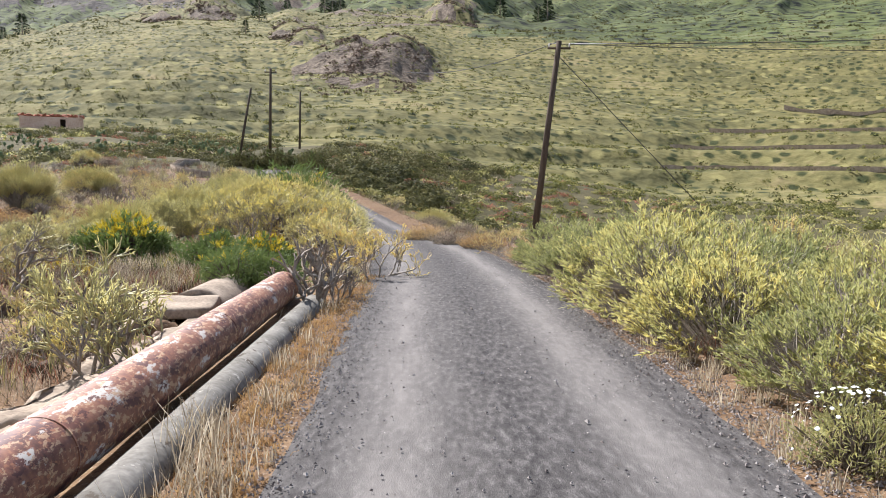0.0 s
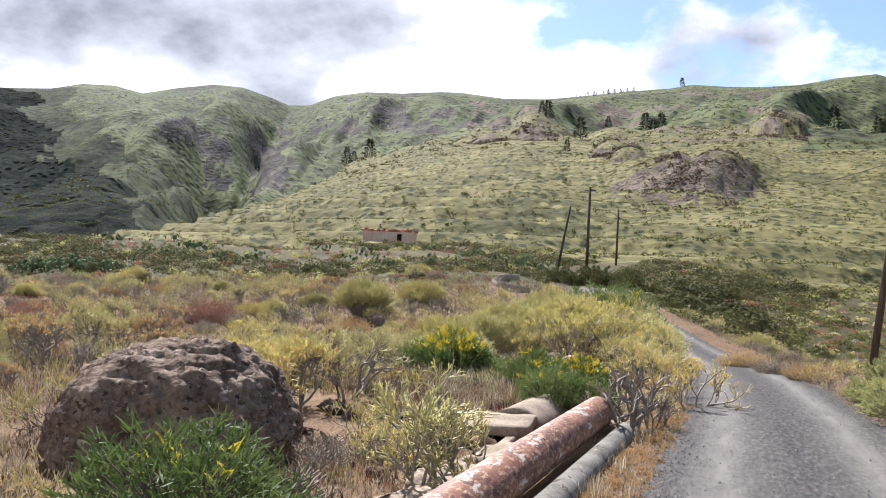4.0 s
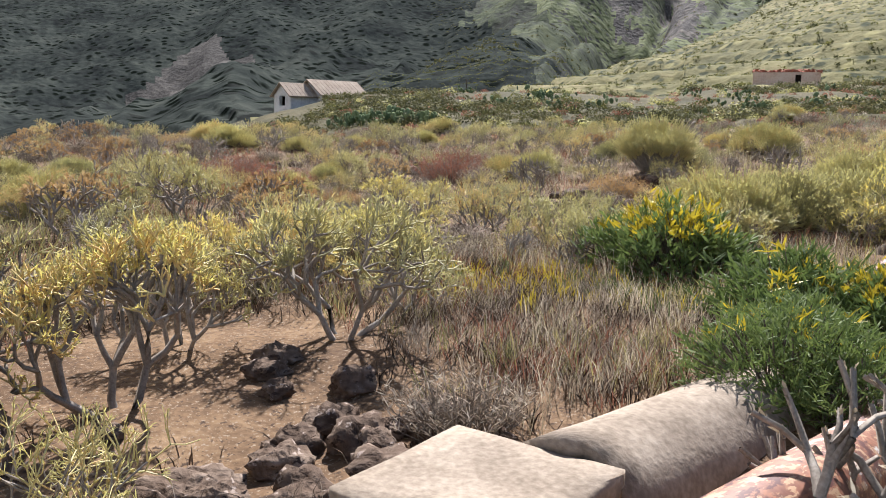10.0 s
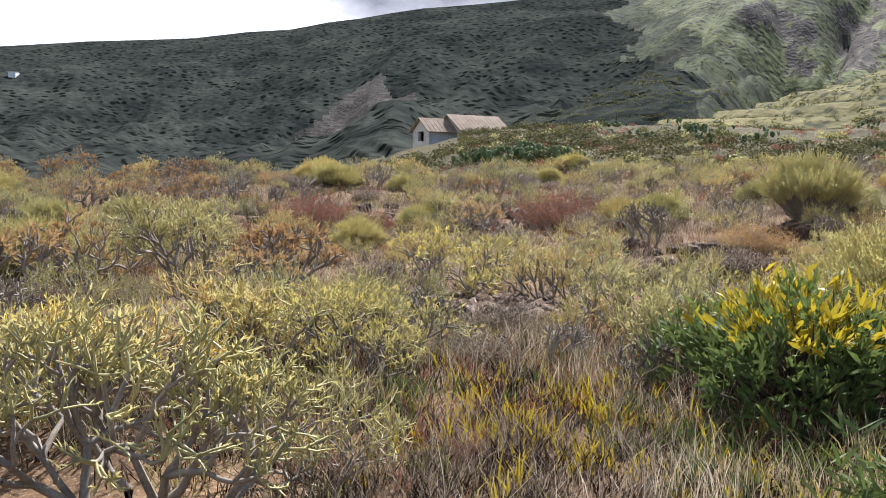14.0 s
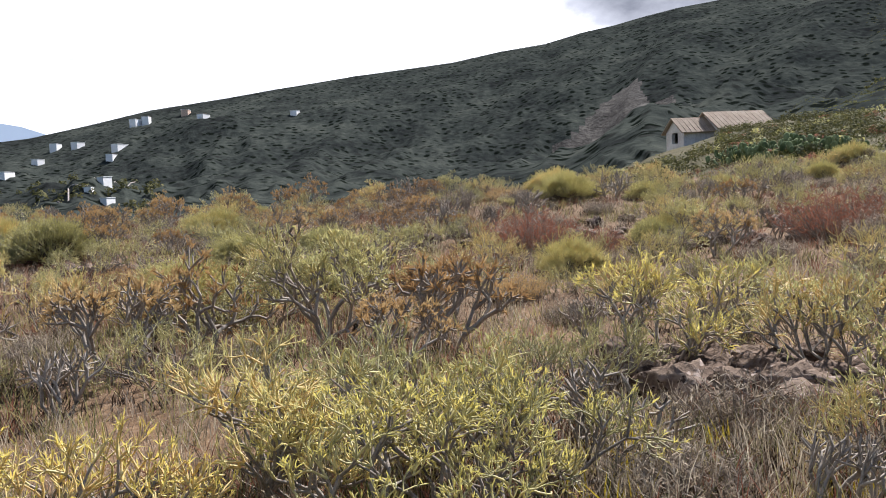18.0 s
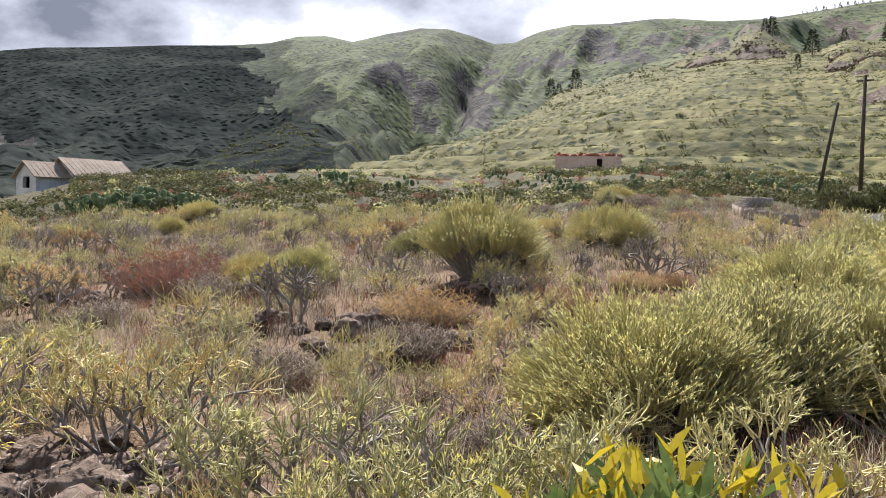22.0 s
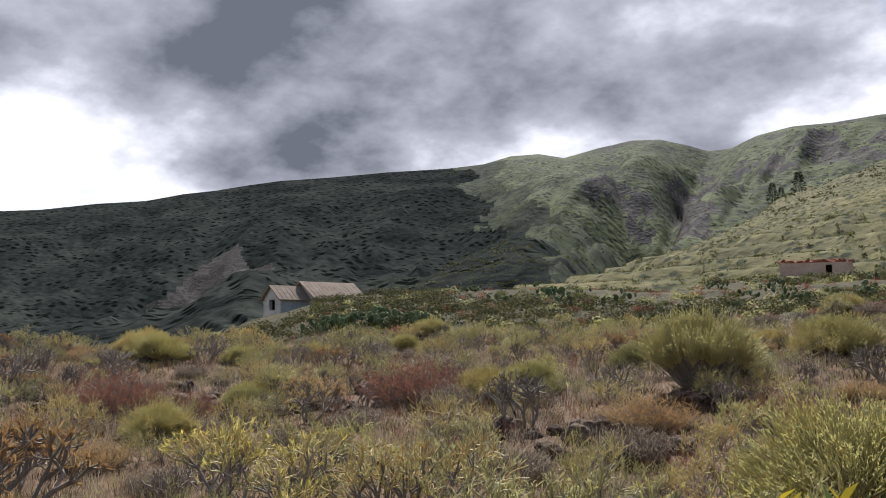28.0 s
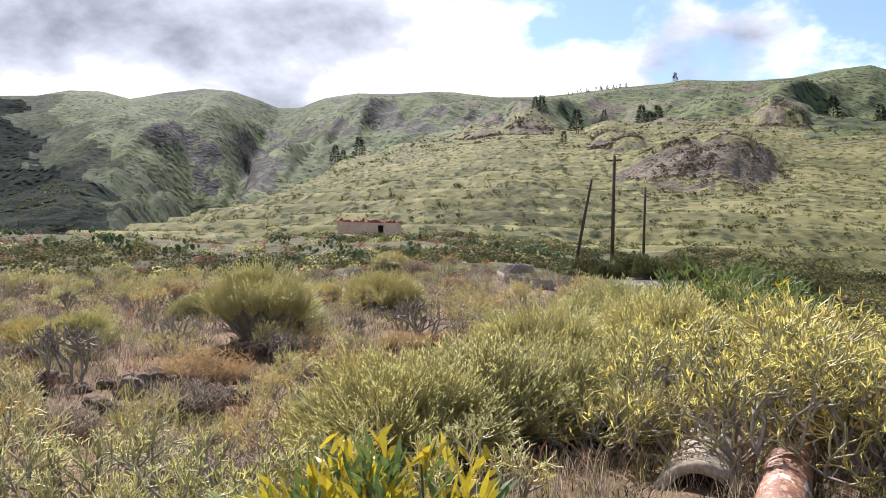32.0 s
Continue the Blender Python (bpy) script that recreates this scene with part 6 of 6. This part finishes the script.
# ---- village on the far ridge ----
def village_house(az, r, w, d, h, material=WHITEWALL, storeys=1):
    x, y = polar(az, r)
    z = gz(x, y) + 0.8
    root = tagged(empty("village_house", pose(x, y, z, 0, 0, vr.uniform(-32, -12))), "small white flat-roofed village house on the far slope", "house", "village houses")
    b = Buf()
    box(b, (-w / 2, -d / 2, -6), (w / 2, d / 2, h))
    part("wall", b, material, root, smooth=False)
    q = Buf()
    box(q, (-w / 2 - 0.3, -d / 2 - 0.3, h), (w / 2 + 0.3, d / 2 + 0.3, h + 0.35))
    part("parapet", q, ROOFTILE if vr.random() < 0.35 else WHITEWALL, root, smooth=False)
    # windows are dark panels on the wall, painted for shaded openings
    for i in range(min(2, int(w // 3))):
        k = Buf()
        cx = -w * 0.2 + w * 0.4 * i
        box(k, (cx - w * 0.05, -d / 2 - 0.06, h * 0.35), (cx + w * 0.05, -d / 2 - 0.02, h * 0.7))
        part("window", k, DARK, root, smooth=False)


vr = random.Random(6)
for az, e, w, h in ((93.8, 2.9, 13, 5), (92.6, 3.0, 11, 5), (96.5, 1.5, 20, 3.5), (91.3, 0.8, 15, 5.5), (91.2, -0.3, 17, 3.5), (90.3, 2.9, 19, 3.5), (89.3, 4.2, 14, 6), (88.7, 4.3, 10, 7), (86.4, 4.8, 13, 4), (85.4, 4.6, 14, 3), (79.9, 4.6, 11, 2.6), (100.2, 1.5, 8, 3.5),
                    (92.2, 0.4, 9, 3), (99.1, 2.9, 16, 4), (97.6, 3.0, 14, 4), (90.8, 2.2, 12, 3.5), (98.2, 2.0, 9, 3), (94.8, 2.2, 10, 3)):
    r = at_height(az, e)
    village_house(az, r, 1.2 * w * r / 1000, 7 * r / 1000, 1.0 * h * r / 1000, PINKWALL if vr.random() < 0.12 else WHITEWALL)
vb = Buf()
for (a1, e1), (a2, e2) in (((93.9, -0.2), (93.3, 0.7)), ((93.3, 0.7), (92.3, 0.5)), ((92.3, 0.5), (89.6, 0.9))):
    p, q = polar(a1, at_height(a1, e1)), polar(a2, at_height(a2, e2))
    pts = [Vector((p[0] + (q[0] - p[0]) * i / 8, p[1] + (q[1] - p[1]) * i / 8, 0)) for i in range(9)]
    tube(vb, [Vector((v.x, v.y, gz(v.x, v.y) + 0.1)) for v in pts], 0.5, 6)
tagged(part("village_road", vb, GRAVEL), "pale track winding up to the village", "road", kind="structure")
clumps("village_trees", "dark trees between the village houses", scatter(vr, 160, 88, 104, 540, 900, 2.2, 5.0), LEAF_D, vr, 26, 1.2, "trees")


# ---- pines on the hill ----
def pine(az, r, h):
    x, y = polar(az, r)
    z = gz(x, y)
    t = Buf()
    tube(t, [(0, 0, -1), (0, 0, h)], [h * 0.03, h * 0.008], 6)
    ob = part("pine_tree", t, DARKBARK)
    ob.matrix_world = pose(x, y, z)
    b = Buf()
    for _ in range(520):
        k = pr.uniform(0.08, 1.0)
        rad = h * 0.33 * (1.08 - k) ** 0.7 * pr.uniform(0.2, 1.0)
        a = pr.uniform(0, 6.283)
        p = Vector((math.cos(a) * rad, math.sin(a) * rad, h * k))
        blade(b, p, Vector((math.cos(a), math.sin(a), pr.uniform(-0.3, 0.5))), h * 0.11, h * 0.03, pr)
    part("crown", b, PINE, ob, smooth=False)
    tagged(ob, "dark Canary pine standing on the hillside", "tree", "pine trees")


pr = random.Random(9)
for az, r, h in ((25.8, 425, 9), (25.3, 455, 7), (24.3, 452, 11), (10.6, 420, 11), (6.6, 560, 14), (6.1, 565, 11), (5.6, 560, 13), (-4.4, 700, 20), (12.8, 640, 14), (13.2, 650, 9), (8.9, 520, 7), (11.4, 340, 5), (-7.5, 560, 18), (-6.9, 565, 13), (4.6, 1470, 15)):
    pine(az, r, h)
for i in range(14):
    pine(7.6 + i * 0.27 + pr.uniform(-0.1, 0.1), 1465 + pr.uniform(-30, 20), pr.uniform(4, 9))

def terrace(i, az0, az1, r, h):
    """A dry-stone terrace wall along the slope."""
    b = Buf()
    n = 26
    for k in range(n + 1):
        x, y = polar(az0 + (az1 - az0) * k / n, r + 1.5 * math.sin(k * 0.3 + i))
        z = gz(x, y)
        hh = h * (0.8 + 0.3 * noise.noise(Vector((k * 0.7, i, 0))))
        b.v += [(x, y, z - 1), (x, y, z + hh), (x - 0.6 * math.sin(radians(az0)), y + 0.6, z + hh), (x - 0.6 * math.sin(radians(az0)), y + 0.6, z - 1)]
    for k in range(n):
        a = 4 * k
        b.f += [(a, a + 4, a + 5, a + 1), (a + 1, a + 5, a + 6, a + 2), (a + 2, a + 6, a + 7, a + 3)]
    tagged(part("terrace_wall", b, CONCRETE, smooth=False), "pale dry-stone terrace wall along the slope", "wall", "terrace walls")


for i, (a0, a1, r, h) in enumerate(((-18, -38, 105, 0.6), (-18, -42, 122, 0.7), (-20, -44, 140, 0.8), (-24, -46, 165, 0.9))):
    terrace(i, a0, a1, r, h)

# the far cliffs beyond the sea-side ridge, a flat sheet with painted haze
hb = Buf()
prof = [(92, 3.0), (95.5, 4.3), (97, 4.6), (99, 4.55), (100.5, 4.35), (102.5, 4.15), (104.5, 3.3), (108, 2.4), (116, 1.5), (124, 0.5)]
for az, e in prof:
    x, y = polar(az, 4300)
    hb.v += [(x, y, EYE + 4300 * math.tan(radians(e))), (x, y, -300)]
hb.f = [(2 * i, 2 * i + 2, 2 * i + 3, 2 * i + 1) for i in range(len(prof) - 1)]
tagged(part("far_cliffs", hb, HAZE, smooth=False), "distant sea cliffs with blue haze painted in", "mountain", kind="structure")
